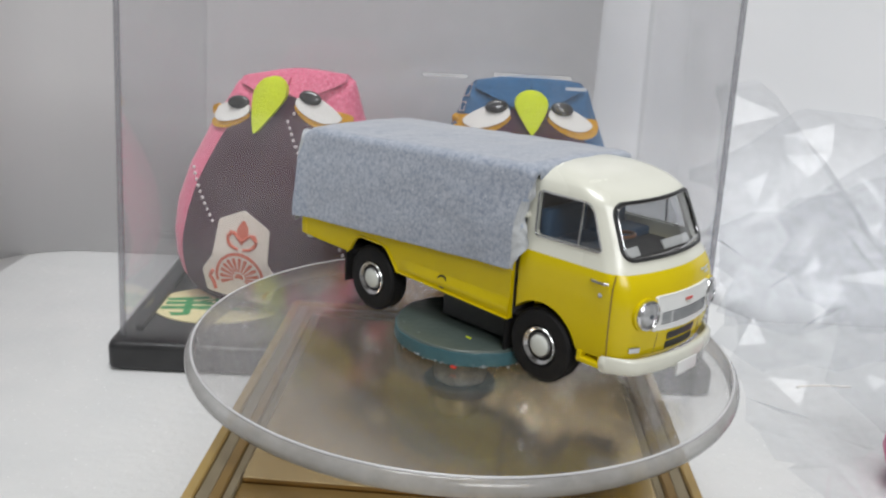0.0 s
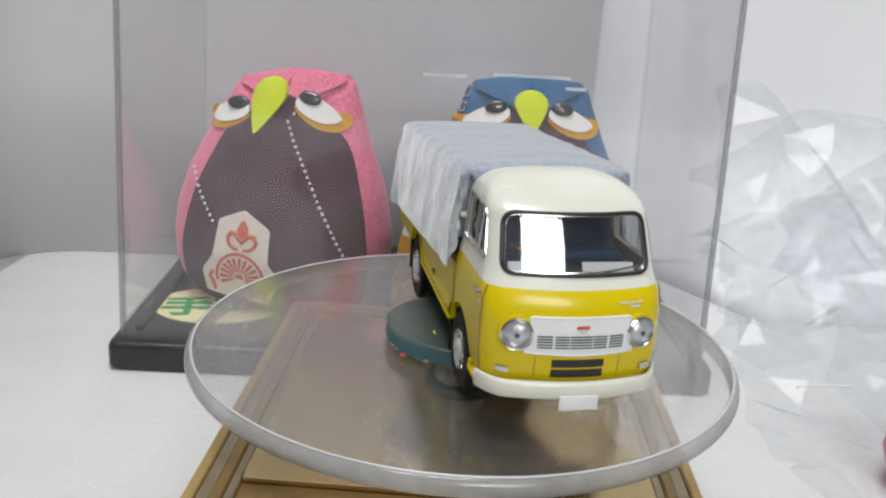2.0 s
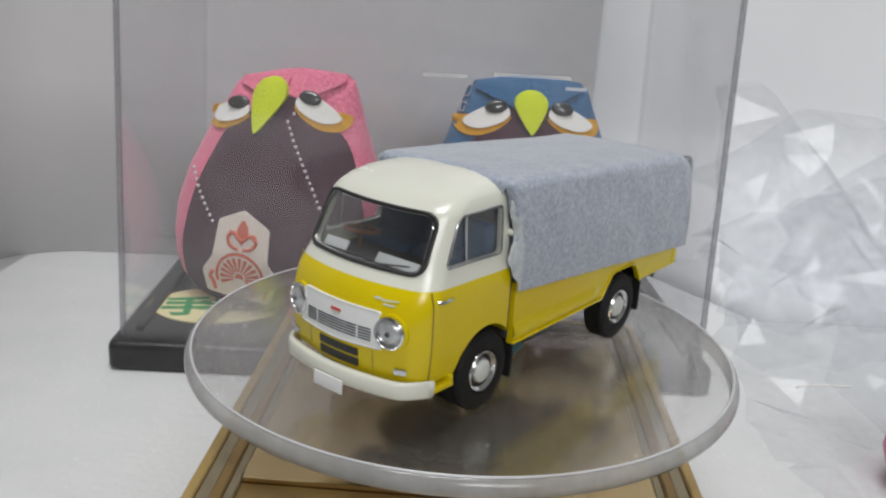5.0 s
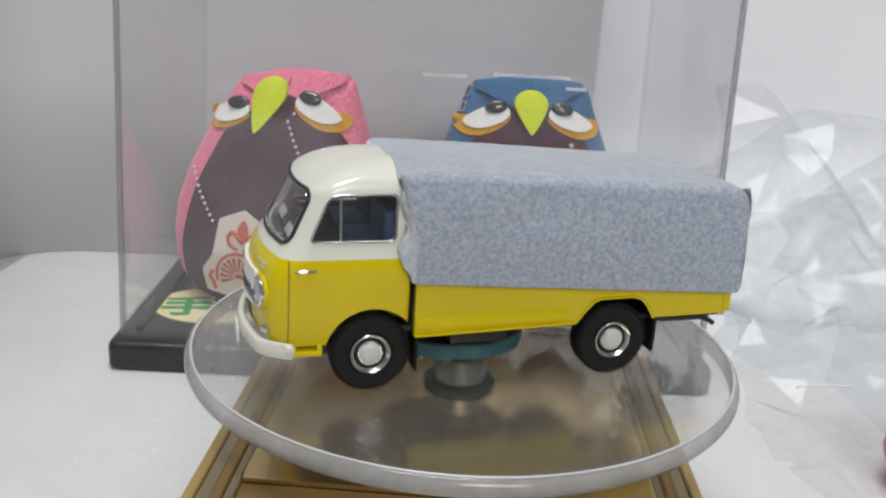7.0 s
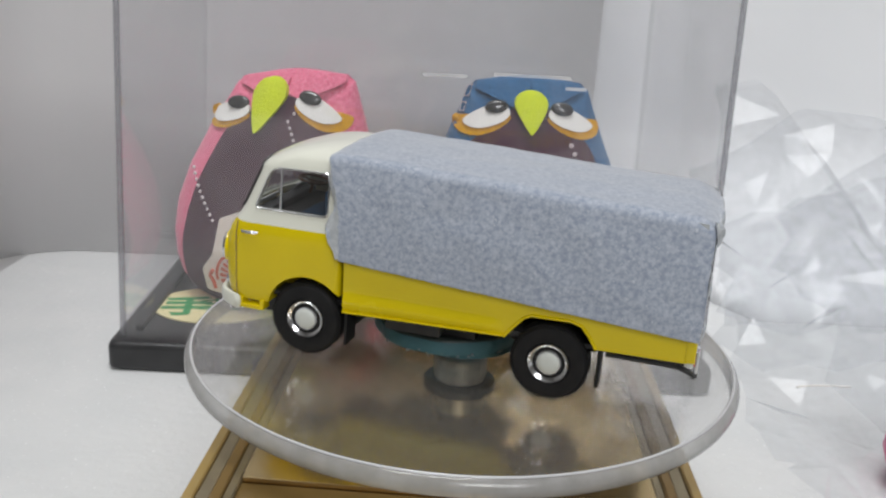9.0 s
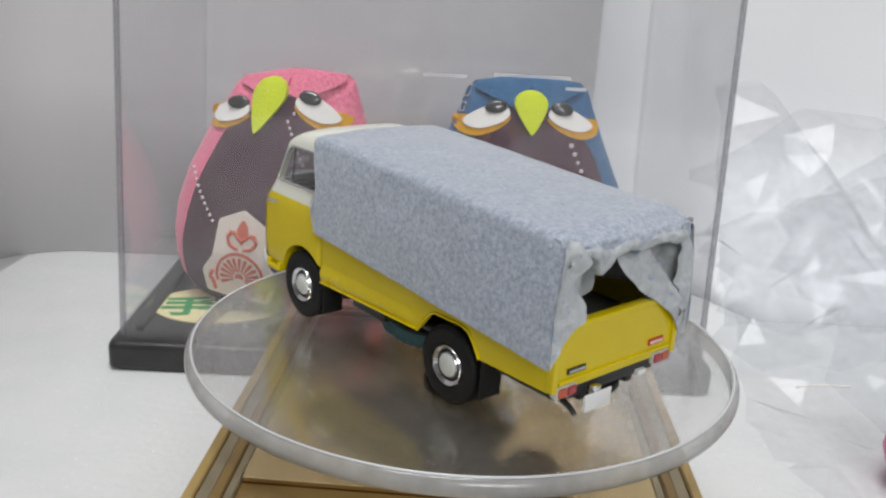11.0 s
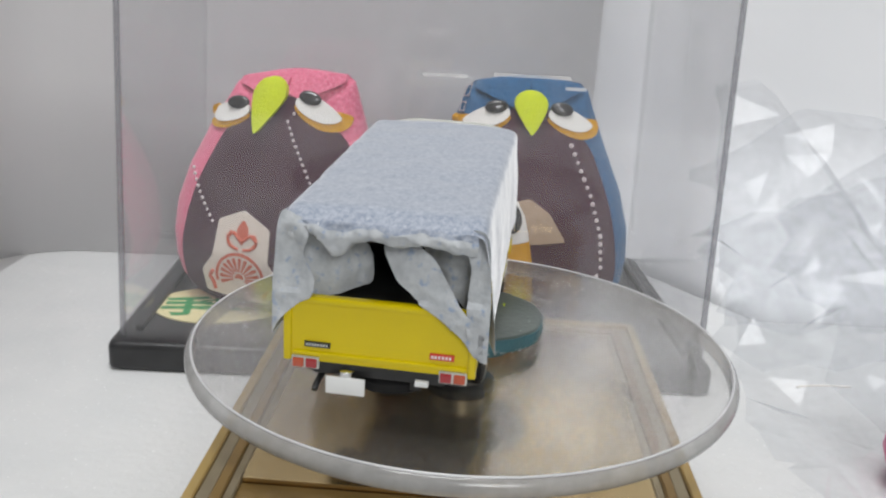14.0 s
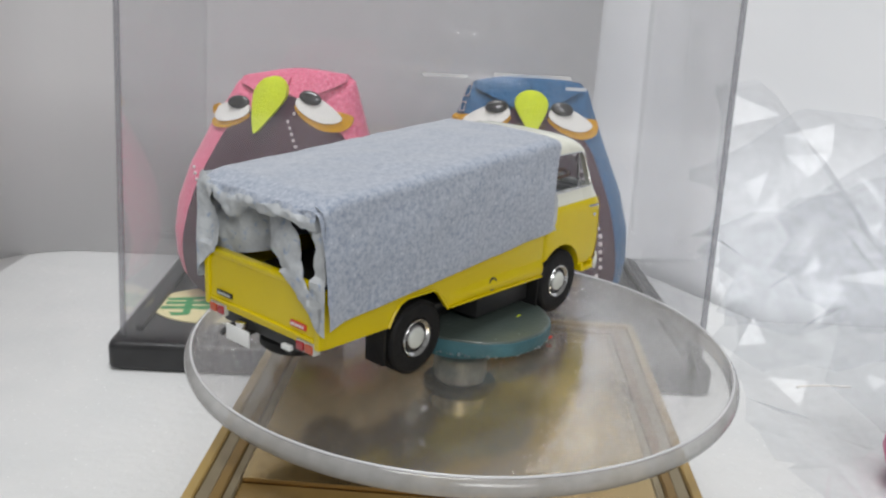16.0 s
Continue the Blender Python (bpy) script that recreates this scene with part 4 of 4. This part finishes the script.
        # mud flaps
        part("mud_flap", box(11.75, 12.2, s * 8.4 if s > 0 else -12.0, s * 12.0 if s > 0 else -8.4, -3.0, 2.4, 0.1), RUBBER, truck, "black front mud flap", m=M_)
        part("mud_flap", box(-25.6, -25.1, s * 8.4 if s > 0 else -12.0, s * 12.0 if s > 0 else -8.4, -2.3, 4.2, 0.1), RUBBER, truck, "black rear mud flap", m=M_)
    part("fuel_cap", lathe([(1.05, -12.0), (1.1, -12.3), (0.95, -12.4), (0.8, -12.2), (0.1, -12.15)], 24, "y", (-1.3, 0, 4.3)), BLACK, truck, "dark fuel filler recess", m=M_)
    part("bed_floor", box(-37, 12.5, -11.3, 11.3, 7.4, 8.0), LINER, truck, "dark load bed floor", m=M_)
    part("bed_front", box(12.0, 12.6, -11.3, 11.3, 3, 16), LINER, truck, "dark bulkhead", m=M_)
    tail = [(12.15, 3.75), (12.15, 11.4), (10.8, 12.4), (-10.8, 12.4), (-12.15, 11.4), (-12.15, 3.75)]
    tg = part("tailgate", prism(rounded(tail, 0.35, 3), lambda y, z: (-36.6, y, z), lambda y, z: (-37.5, y, z)), YELLOW, truck, "yellow tailgate", angle=30, m=M_)
    part("top_lip", box(-37.95, -36.5, -10.3, 10.3, 11.55, 12.5, 0.3), YELLOW, tg, "folded top lip", m=M_)
    part("bottom_lip", box(-37.85, -36.5, -11.0, 11.0, 4.5, 5.1, 0.2), YELLOW, tg, m=M_)
    for s in (-1, 1):
        part("gate_post", box(-37.9, -36.5, s * 11.2 if s > 0 else -12.2, s * 12.2 if s > 0 else -11.2, 3.7, 11.2, 0.25), YELLOW, tg, m=M_)
        tl = part("tail_light", box(-37.75, -36.6, s * 9.4 - 1.75, s * 9.4 + 1.75, 2.7, 4.3, 0.15), HUBCAP, truck, "tail light cluster in a silver frame", m=M_)
        part("amber_lens", box(-38.0, -37.6, s * 10.25 - 0.72, s * 10.25 + 0.72, 2.9, 4.1, 0.12), ORANGE, tl, "amber lens", m=M_)
        part("red_lens", box(-38.0, -37.6, s * 8.55 - 0.72, s * 8.55 + 0.72, 2.9, 4.1, 0.12), RED, tl, "red lens", m=M_)
    bb = part("rear_badge", box(-37.75, -37.4, 6.2, 9.5, 5.7, 6.4, 0.05), BLACK, tg, "black badge with worn silver lettering", m=M_)
    part("lettering", join(*[box(-37.82, -37.7, y, y + 0.24, 5.92, 6.2) for y in (6.5, 6.85, 7.2, 7.6, 7.95, 8.3, 8.65, 9.0)]), HUBCAP, bb, m=M_, smooth=False)
    rb = part("rear_badge", box(-37.75, -37.4, -9.45, -6.4, 5.75, 6.55, 0.05), BADGE_RED, tg, "red badge with white lettering bars", m=M_)
    part("lettering", join(*[box(-37.82, -37.7, y, y + 0.28, 5.97, 6.33) for y in (-9.1, -8.65, -8.2, -7.75, -7.3, -6.9)]), WHITE_TRIM, rb, m=M_, smooth=False)
    part("rear_plate", box(-38.5, -38.25, 1.5, 6.5, 0.0, 2.3, 0.06), WHITE_TRIM, truck, "blank white rear plate", m=M_)
    part("plate_lamp", lathe([(0.8, 2.3), (0.95, 3.4), (0.8, 3.5), (0.1, 3.55)], 20, "z", (-37.6, 4.0, -0.4)), CHROME, truck, "chrome plate lamp", m=M_)
    part("rear_lamp", box(-37.9, -37.1, -6.4, -4.7, 1.9, 2.6, 0.1), WHITE_TRIM, truck, "small reversing lamp", m=M_)
    # chassis
    for s in (-1, 1):
        part("chassis_rail", box(-36.5, 31, s * 4.6 - 0.7, s * 4.6 + 0.7, 0.6, 2.4, 0.15), BLACK, truck, "black chassis rail", m=M_)
        part("leaf_spring", tube([(-9.0, s * 6.8, 2.2), (-13, s * 6.8, 0.9), (-18.5, s * 6.8, 0.0), (-24, s * 6.8, 1.2), (-26.5, s * 6.8, 2.3)], 0.45, seg=6), BLACK, truck, "black leaf spring", m=M_)
    part("axle", tube([(18.5, -9, 0), (18.5, 9, 0)], 0.7, seg=10), BLACK, truck, "front axle", m=M_)
    part("axle", tube([(-18.5, -9, 0), (-18.5, 9, 0)], 0.7, seg=10), BLACK, truck, "rear axle", m=M_)
    part("underbody", box(-36.8, 31.5, -10.6, 10.6, 2.6, 3.4, 0.2), BLACK, truck, "black underbody", m=M_)
    part("battery_box", box(-2.6, 11.2, -10.4, -5.5, -1.8, 2.6, 0.3), BLACK, truck, "black tank under the bed", m=M_)
    part("battery_box", box(-2.0, 6.4, 5.5, 10.2, 0.0, 2.6, 0.3), BLACK, truck, "black box under the bed", m=M_)
    part("engine_pan", box(12, 30, -7.5, 7.5, -1.8, 2.7, 0.8), BLACK, truck, "black engine underpan", m=M_)
    part("rear_crossbar", box(-37.2, -36.2, -8.5, 8.5, 2.0, 3.9, 0.15), BLACK, truck, "black rear crossbar", m=M_)
    part("tow_arm", box(-35.6, -26, 9.2, 9.8, 1.6, 2.2, 0.1), BLACK, truck, "thin black side arm", m=M_)
    part("tow_arm", box(-35.6, -35.0, 6.0, 9.8, 1.5, 2.6, 0.1), BLACK, truck, m=M_)
    part("exhaust_pipe", tube([(-30, 7.6, 1.6), (-35, 7.7, 1.4), (-37.4, 7.9, 0.7), (-38.3, 8.0, 0.1)], 0.4, seg=10), BLACK, truck, "black exhaust pipe", m=M_)
    part("spare_wheel", lathe([(1.5, 0.2), (4.6, 0.1), (5.2, 0.6), (5.2, 1.7), (4.6, 2.2), (1.5, 2.1)], 40, "z", (-31.6, -0.6, -0.6)), RUBBER, truck, "spare tyre slung under the tail", m=M_)
    for x in (18.5, -18.5):
        for s in (-1, 1):
            build_wheel(x, s, truck)
    build_canopy(truck)
    return truck


def canopy_bottom(x):
    return 10.45 - (12.9 - x) / 50.4 * 3.15


def canopy_point(x, k, seed=0.0):
    """The canopy's skin at x; k from 0 (lower left edge) over the top to 1 (lower right edge)."""
    zb, zt = canopy_bottom(x), 25.75 - 2.4 * (12.9 - x) / 50
    back = max(0.0, (-34.6 - x) / 3.4)
    zt -= 1.1 * back * back
    fr = max(0.0, (x - 12.0) / 1.0)
    zt -= 0.35 * fr * fr
    wb, wt, r = 13.2 + 0.25 * max(0, (-x) / 38), 12.45, 1.25
    h = zt - zb
    # lengths of side, shoulder and top
    ls, lr, lt = h - r, r * 1.571, 2 * (wt - r)
    total = 2 * ls + 2 * lr + lt
    d = k * total
    flip = 1
    if d > total / 2:
        d, flip = total - d, -1
    if d < ls:
        t = d / ls
        y, z = wb + (wt - wb) * t + 0.30 * math.sin(t * 3.1), zb + d
        ny, nz = 1, 0
    elif d < ls + lr:
        a = (d - ls) / r
        y, z = wt - r + r * math.cos(a), zb + ls + r * math.sin(a)
        ny, nz = math.cos(a), math.sin(a)
    else:
        y, z = wt - r - (d - ls - lr), zt
        ny, nz = 0, 1
        z += 0.45 * math.cos(y / wt * 1.5)
    y *= flip
    x += 1.9 * max(0.0, (x - 9.0) / 4.0) * max(0.0, (z - 17) / 8.5)
    p = Vector((x, y, z))
    bump = 0.22 * noise.noise(p * 0.16 + Vector((seed, 3, 1))) + 0.08 * noise.noise(p * 0.45)
    if flip < 0:
        y -= 0.9 * back * max(0, 1 - (z - zb) / 14)
    return (x + 0.12 * noise.noise(p * 0.4), y + ny * flip * bump, z + nz * bump * 0.8)


def crumple(outline, depth, amp, seed, lean=None):
    """A crumpled scrap of tissue: an outline (y, z) near x = depth."""
    def fn(y, z):
        q = Vector((y * 0.22 + seed, z * 0.22, seed))
        x = depth + amp * (noise.noise(q) * 1.3 + 0.8 * abs(noise.noise(q * 1.9)) + 0.16 * abs(noise.noise(q * 4.7 + Vector((5, 2, 1)))))
        if lean:
            x += lean(y, z)
        # the scrap joins the canopy's side without a step
        k = min(1.0, max(0.1, (13.5 - abs(y)) / 1.6))
        if depth < -38 and z < 13.2:
            x = min(x, -38.25)
        return (-38.15 + k * (x + 38.15), min(13.5, max(-13.5, y)), z)
    return patch(smooth_loop(outline, 4), fn, 0.5, 0)


def build_canopy(truck):
    M_ = MOUNT
    can = part("canopy", sheet(lambda u, v: canopy_point(13.0 - 51.0 * u, v), 110, 120), TISSUE, truck, "blue-grey mottled tissue canopy", m=M_, angle=80)
    # front closing face above the cab roof, and pale turned-in edges beside the cab
    part("front_face", sheet(lambda u, v: (13.0 + 1.7 * max(0, v - 0.2) - 0.25 * noise.noise(Vector((u * 12, v * 3, 5))), 11.9 - 23.8 * u, 15 + v * (10.4 + 0.2 * math.cos((u - 0.5) * 3))), 40, 20), TISSUE, can, "tissue front face", m=M_)
    for s in (-1, 1):
        def edge(u, v):
            k = 0.005 + 0.235 * v
            p = Vector(canopy_point(12.95, k if s > 0 else 1 - k))
            reach = 0.5 + 2.0 * math.exp(-((v - 0.34) / 0.2) ** 2) + 0.7 * math.exp(-((v - 0.85) / 0.2) ** 2)
            n1 = noise.noise(Vector((u * 3, p.z * 0.8, s * 4)))
            n2 = noise.noise(Vector((u * 4 + 7, p.z * 0.6, s)))
            return (p.x + (reach + 0.4 * n1) * u, p.y - s * (0.95 * u * min(1.0, max(0.0, v - 0.1) * 4) - 0.3 * n2 * u), p.z - 0.2 * u)
        part("turned_edge", sheet(edge, 8, 40), TISSUE_BACK, can, "pale turned-in tissue edge", m=M_)
    def front_hem(u, v):
        k = 0.2 + 0.6 * u
        p = Vector(canopy_point(13.0, k))
        side = max(0.0, min(1.0, (abs(p.y) - 10.6) / 1.6))
        n = noise.noise(Vector((p.y * 0.5, p.z * 0.5, 4.0))) + 0.6 * noise.noise(Vector((p.y * 1.7, v * 2, 9.0)))
        a = v * 2.6
        drop = (2.1 + 0.5 * n) * (1 - math.cos(a)) * 0.5
        return (p.x + 0.55 * math.sin(a) + 0.25 * n * v, p.y - math.copysign(drop * side * 0.7, p.y), p.z - drop * (1 - 0.75 * side))
    part("front_hem", sheet(front_hem, 90, 10), TISSUE, can, "rolled fuzzy front hem over the cab roof", m=M_)
    # torn, rolled rear opening
    def hem(u, v):
        p = Vector(canopy_point(-38.0, 0.285 + 0.43 * u))
        y = p.y
        low = 20.1 - 1.9 * math.exp(-((y - 5.6) / 1.7) ** 2) + 0.7 * math.exp(-((y - 9) / 1.2) ** 2) - 0.8 * math.exp(-((y + 11) / 1.5) ** 2) + 0.25 * math.sin(y * 0.9)
        low = min(low, p.z - 1.0)
        a = v * 3.5
        z = p.z + (low - p.z) * (0.5 - 0.5 * math.cos(min(a, 3.14)))
        x = p.x - 0.95 * min(1.0, 9 * min(u, 1 - u)) * math.sin(min(a, 3.14)) + (1.8 * (a - 3.0) if a > 3.0 else 0)
        q = Vector((y * 0.45, v * 2.2, 2.2))
        k = min(1.0, v * 4)
        crease = 0.55 * abs(noise.noise(q * 1.6 + Vector((3, 0, 0))))
        return (x + k * (0.45 * noise.noise(q) + crease), y, z + k * 0.4 * noise.noise(q * 1.7))
    bm = sheet(hem, 72, 18)
    for k, f in enumerate(bm.faces):
        f.material_index = 1 if k % 18 < 6 else 0
    part("rear_hem", bm, [TISSUE_BACK, TISSUE], can, "rolled white rear hem", m=M_)
    part("rear_flap", crumple([(12.6, 22.6), (11.2, 23.0), (9.6, 22.4), (8.8, 20.4), (9.8, 17.6), (8.2, 14.8), (8.6, 12.6), (10.2, 11.6), (12.4, 9.4), (13.9, 6.9), (14.0, 9), (13.4, 15)], -38.3, 1.3, 3.1, lean=lambda y, z: -0.5 * max(0.0, (14 - z) / 6)), TISSUE_BACK, can, "torn white side flap", m=M_)
    part("rear_flap", crumple([(-10.4, 22.6), (-12.7, 21.8), (-13.6, 13), (-14.3, 6.8), (-12.3, 6.6), (-11.0, 9.4), (-10.6, 14), (-10.8, 18), (-10.0, 20.8)], -38.2, 1.2, 5.7), TISSUE_BACK, can, "torn side flap edge", m=M_)
    part("inner_drape", crumple([(9.6, 20.4), (5.0, 19.4), (2.4, 17.6), (1.7, 14.8), (2.8, 12.9), (7.4, 11.9), (11.2, 10.6), (12.2, 13)], -36.6, 0.8, 8.3, lean=lambda y, z: 3.4 * math.exp(-((y - 3.0) / 2.2) ** 2) + 0.4), TISSUE_BACK, can, "curled white drape", m=M_)
    part("inner_drape", crumple([(0.2, 19.4), (-2.6, 20.3), (-5.6, 18.9), (-8.2, 15.6), (-10.6, 12.4), (-13.2, 10.4), (-14.0, 7.6), (-13.2, 6.4), (-11.8, 7.0), (-10.2, 9.2), (-7.4, 11.4), (-4.0, 13.6), (-1.2, 16.2)], -38.7, 0.9, 1.7, lean=lambda y, z: 0.10 * (y + 13) + 1.2 * max(0.0, (z - 13) / 6)), TISSUE_BACK, can, "diagonal white drape hanging over the tailgate", m=M_)
    part("inner_drape", crumple([(-4.0, 20.6), (-8.5, 21.2), (-11.8, 21), (-12.2, 14), (-12.4, 10), (-10.6, 11.2), (-8.4, 13.4), (-6.2, 16)], -35.4, 1.2, 6.4, lean=lambda y, z: 0.25 * (y + 12)), TISSUE_BACK, can, "hanging white drape", m=M_)
    part("inner_drape", sheet(lambda u, v: (-37 + 10 * u, -12.3 + 5.5 * u + 0.6 * noise.noise(Vector((u * 4, v * 4, 3))), 12.4 + 9.5 * v), 16, 16), TISSUE_BACK, can, "white lining", m=M_)
    part("inner_drape", sheet(lambda u, v: (-37 + 16 * u, 12.4 - 5.0 * u + 0.6 * noise.noise(Vector((u * 5, v * 4, 9))), 12.0 + 11.0 * v), 20, 16), TISSUE_BACK, can, "white lining", m=M_)


# ---- plastic film and a pink thing beside the table ----
def build_film():
    film = thing("plastic_film", "crumpled clear plastic film heaped on the foam", "plastic film", m=pose(0, 0, TABLE * MM))
    rng = random.Random(5)

    def crumpled(x0, x1, y0, y1, nx, ny, height, seed, amp):
        """Uneven flat facets, each bent along sharp creases."""
        bm = bmesh.new()
        dx, dy = (x1 - x0) / nx, (y1 - y0) / ny
        g = []
        for i in range(nx + 1):
            row = []
            for j in range(ny + 1):
                x, y = x0 + dx * (i + rng.uniform(-0.42, 0.42)), y0 + dy * (j + rng.uniform(-0.42, 0.42))
                q = Vector((x * 0.03, y * 0.03, seed))
                z = height(x, y) + amp * (0.9 * abs(noise.noise(q)) + 0.7 * noise.noise(q * 2.2)) + 0.30 * amp * rng.uniform(-1, 1)
                row.append(bm.verts.new((x, y, max(0.3, z))))
            g.append(row)
        for i in range(nx):
            for j in range(ny):
                a, b, c, d = g[i][j], g[i + 1][j], g[i + 1][j + 1], g[i][j + 1]
                tris = ((a, b, c), (a, c, d)) if rng.random() < 0.5 else ((a, b, d), (b, c, d))
                for tri in tris:
                    bm.faces.new(tri)
        return bm

    def slope(y, a, b, h):
        k = min(1.0, max(0.0, (y - a) / (b - a)))
        return h * k * k * (3 - 2 * k)
    layers = (
        (66, 320, -60, 118, 38, 28, lambda x, y: 2 + slope(y, 35, 118, 40) * min(1.0, 0.45 + (x - 60) / 90) + 0.05 * max(0, x - 110), 1.3, 5.0),
        (86, 320, -30, 120, 22, 15, lambda x, y: 5 + slope(y, 20, 115, 46) * min(1.0, (x - 60) / 60) + 0.06 * max(0, x - 110), 4.1, 6.0),
        (65, 320, 70, 122, 34, 11, lambda x, y: 5 + slope(y, 66, 122, 54) * min(1.0, 0.6 + (x - 60) / 80), 7.7, 5.0),
        (65, 130, 76, 124, 9, 8, lambda x, y: 8 + slope(y, 70, 124, 58) * min(1.0, max(0.2, (132 - x) / 50)), 2.9, 6.0))
    for args in layers:
        ob = part("fold", crumpled(*args), FILM, film, smooth=False)
        ob.visible_shadow = False
    # White felt colour on a thin tube paints a glint along one crease.
    part("crease", tube([(75.3, 48.7, 9.0), (79, 49.4, 9.3), (84, 50.1, 9.3), (88, 50.8, 9.0)], 0.22, seg=6), FELT_WHITE, film, "white tube painting a glint on a film crease")
    pk = tagged(part("pink_ball", lathe([(0.5, 0), (6, 0.6), (10, 3.5), (11.6, 8), (11.2, 13), (8.5, 17.5), (4, 20), (0.5, 20.4)], 40, at=(96.0, 22, TABLE + 0.02)), PINK_TOY, None, "", True), "rounded pink plastic thing lying on the foam", "pink toy")
    return film, pk


build_room()
build_wall_sheets()
build_case()
build_sticker()
build_owls()
disc, stand = build_turntable()
truck = build_truck()
build_film()

# ---- turning; degrees of the truck's heading second by second ----
TURN = [-42.1, -59.4, -76.4, -93.2, -110.0, -127.0, -144.0, -160.8, -177.6, -194.2, -210.6, -226.9, -243.1, -259.3, -275.4, -291.6, -307.9]


def motions():
    rows = [(t, pose(0, 0, 0, 0, 0, a)) for t, a in enumerate(TURN)]
    for ob in (disc, stand, truck):
        walk(ob, rows)


motions()
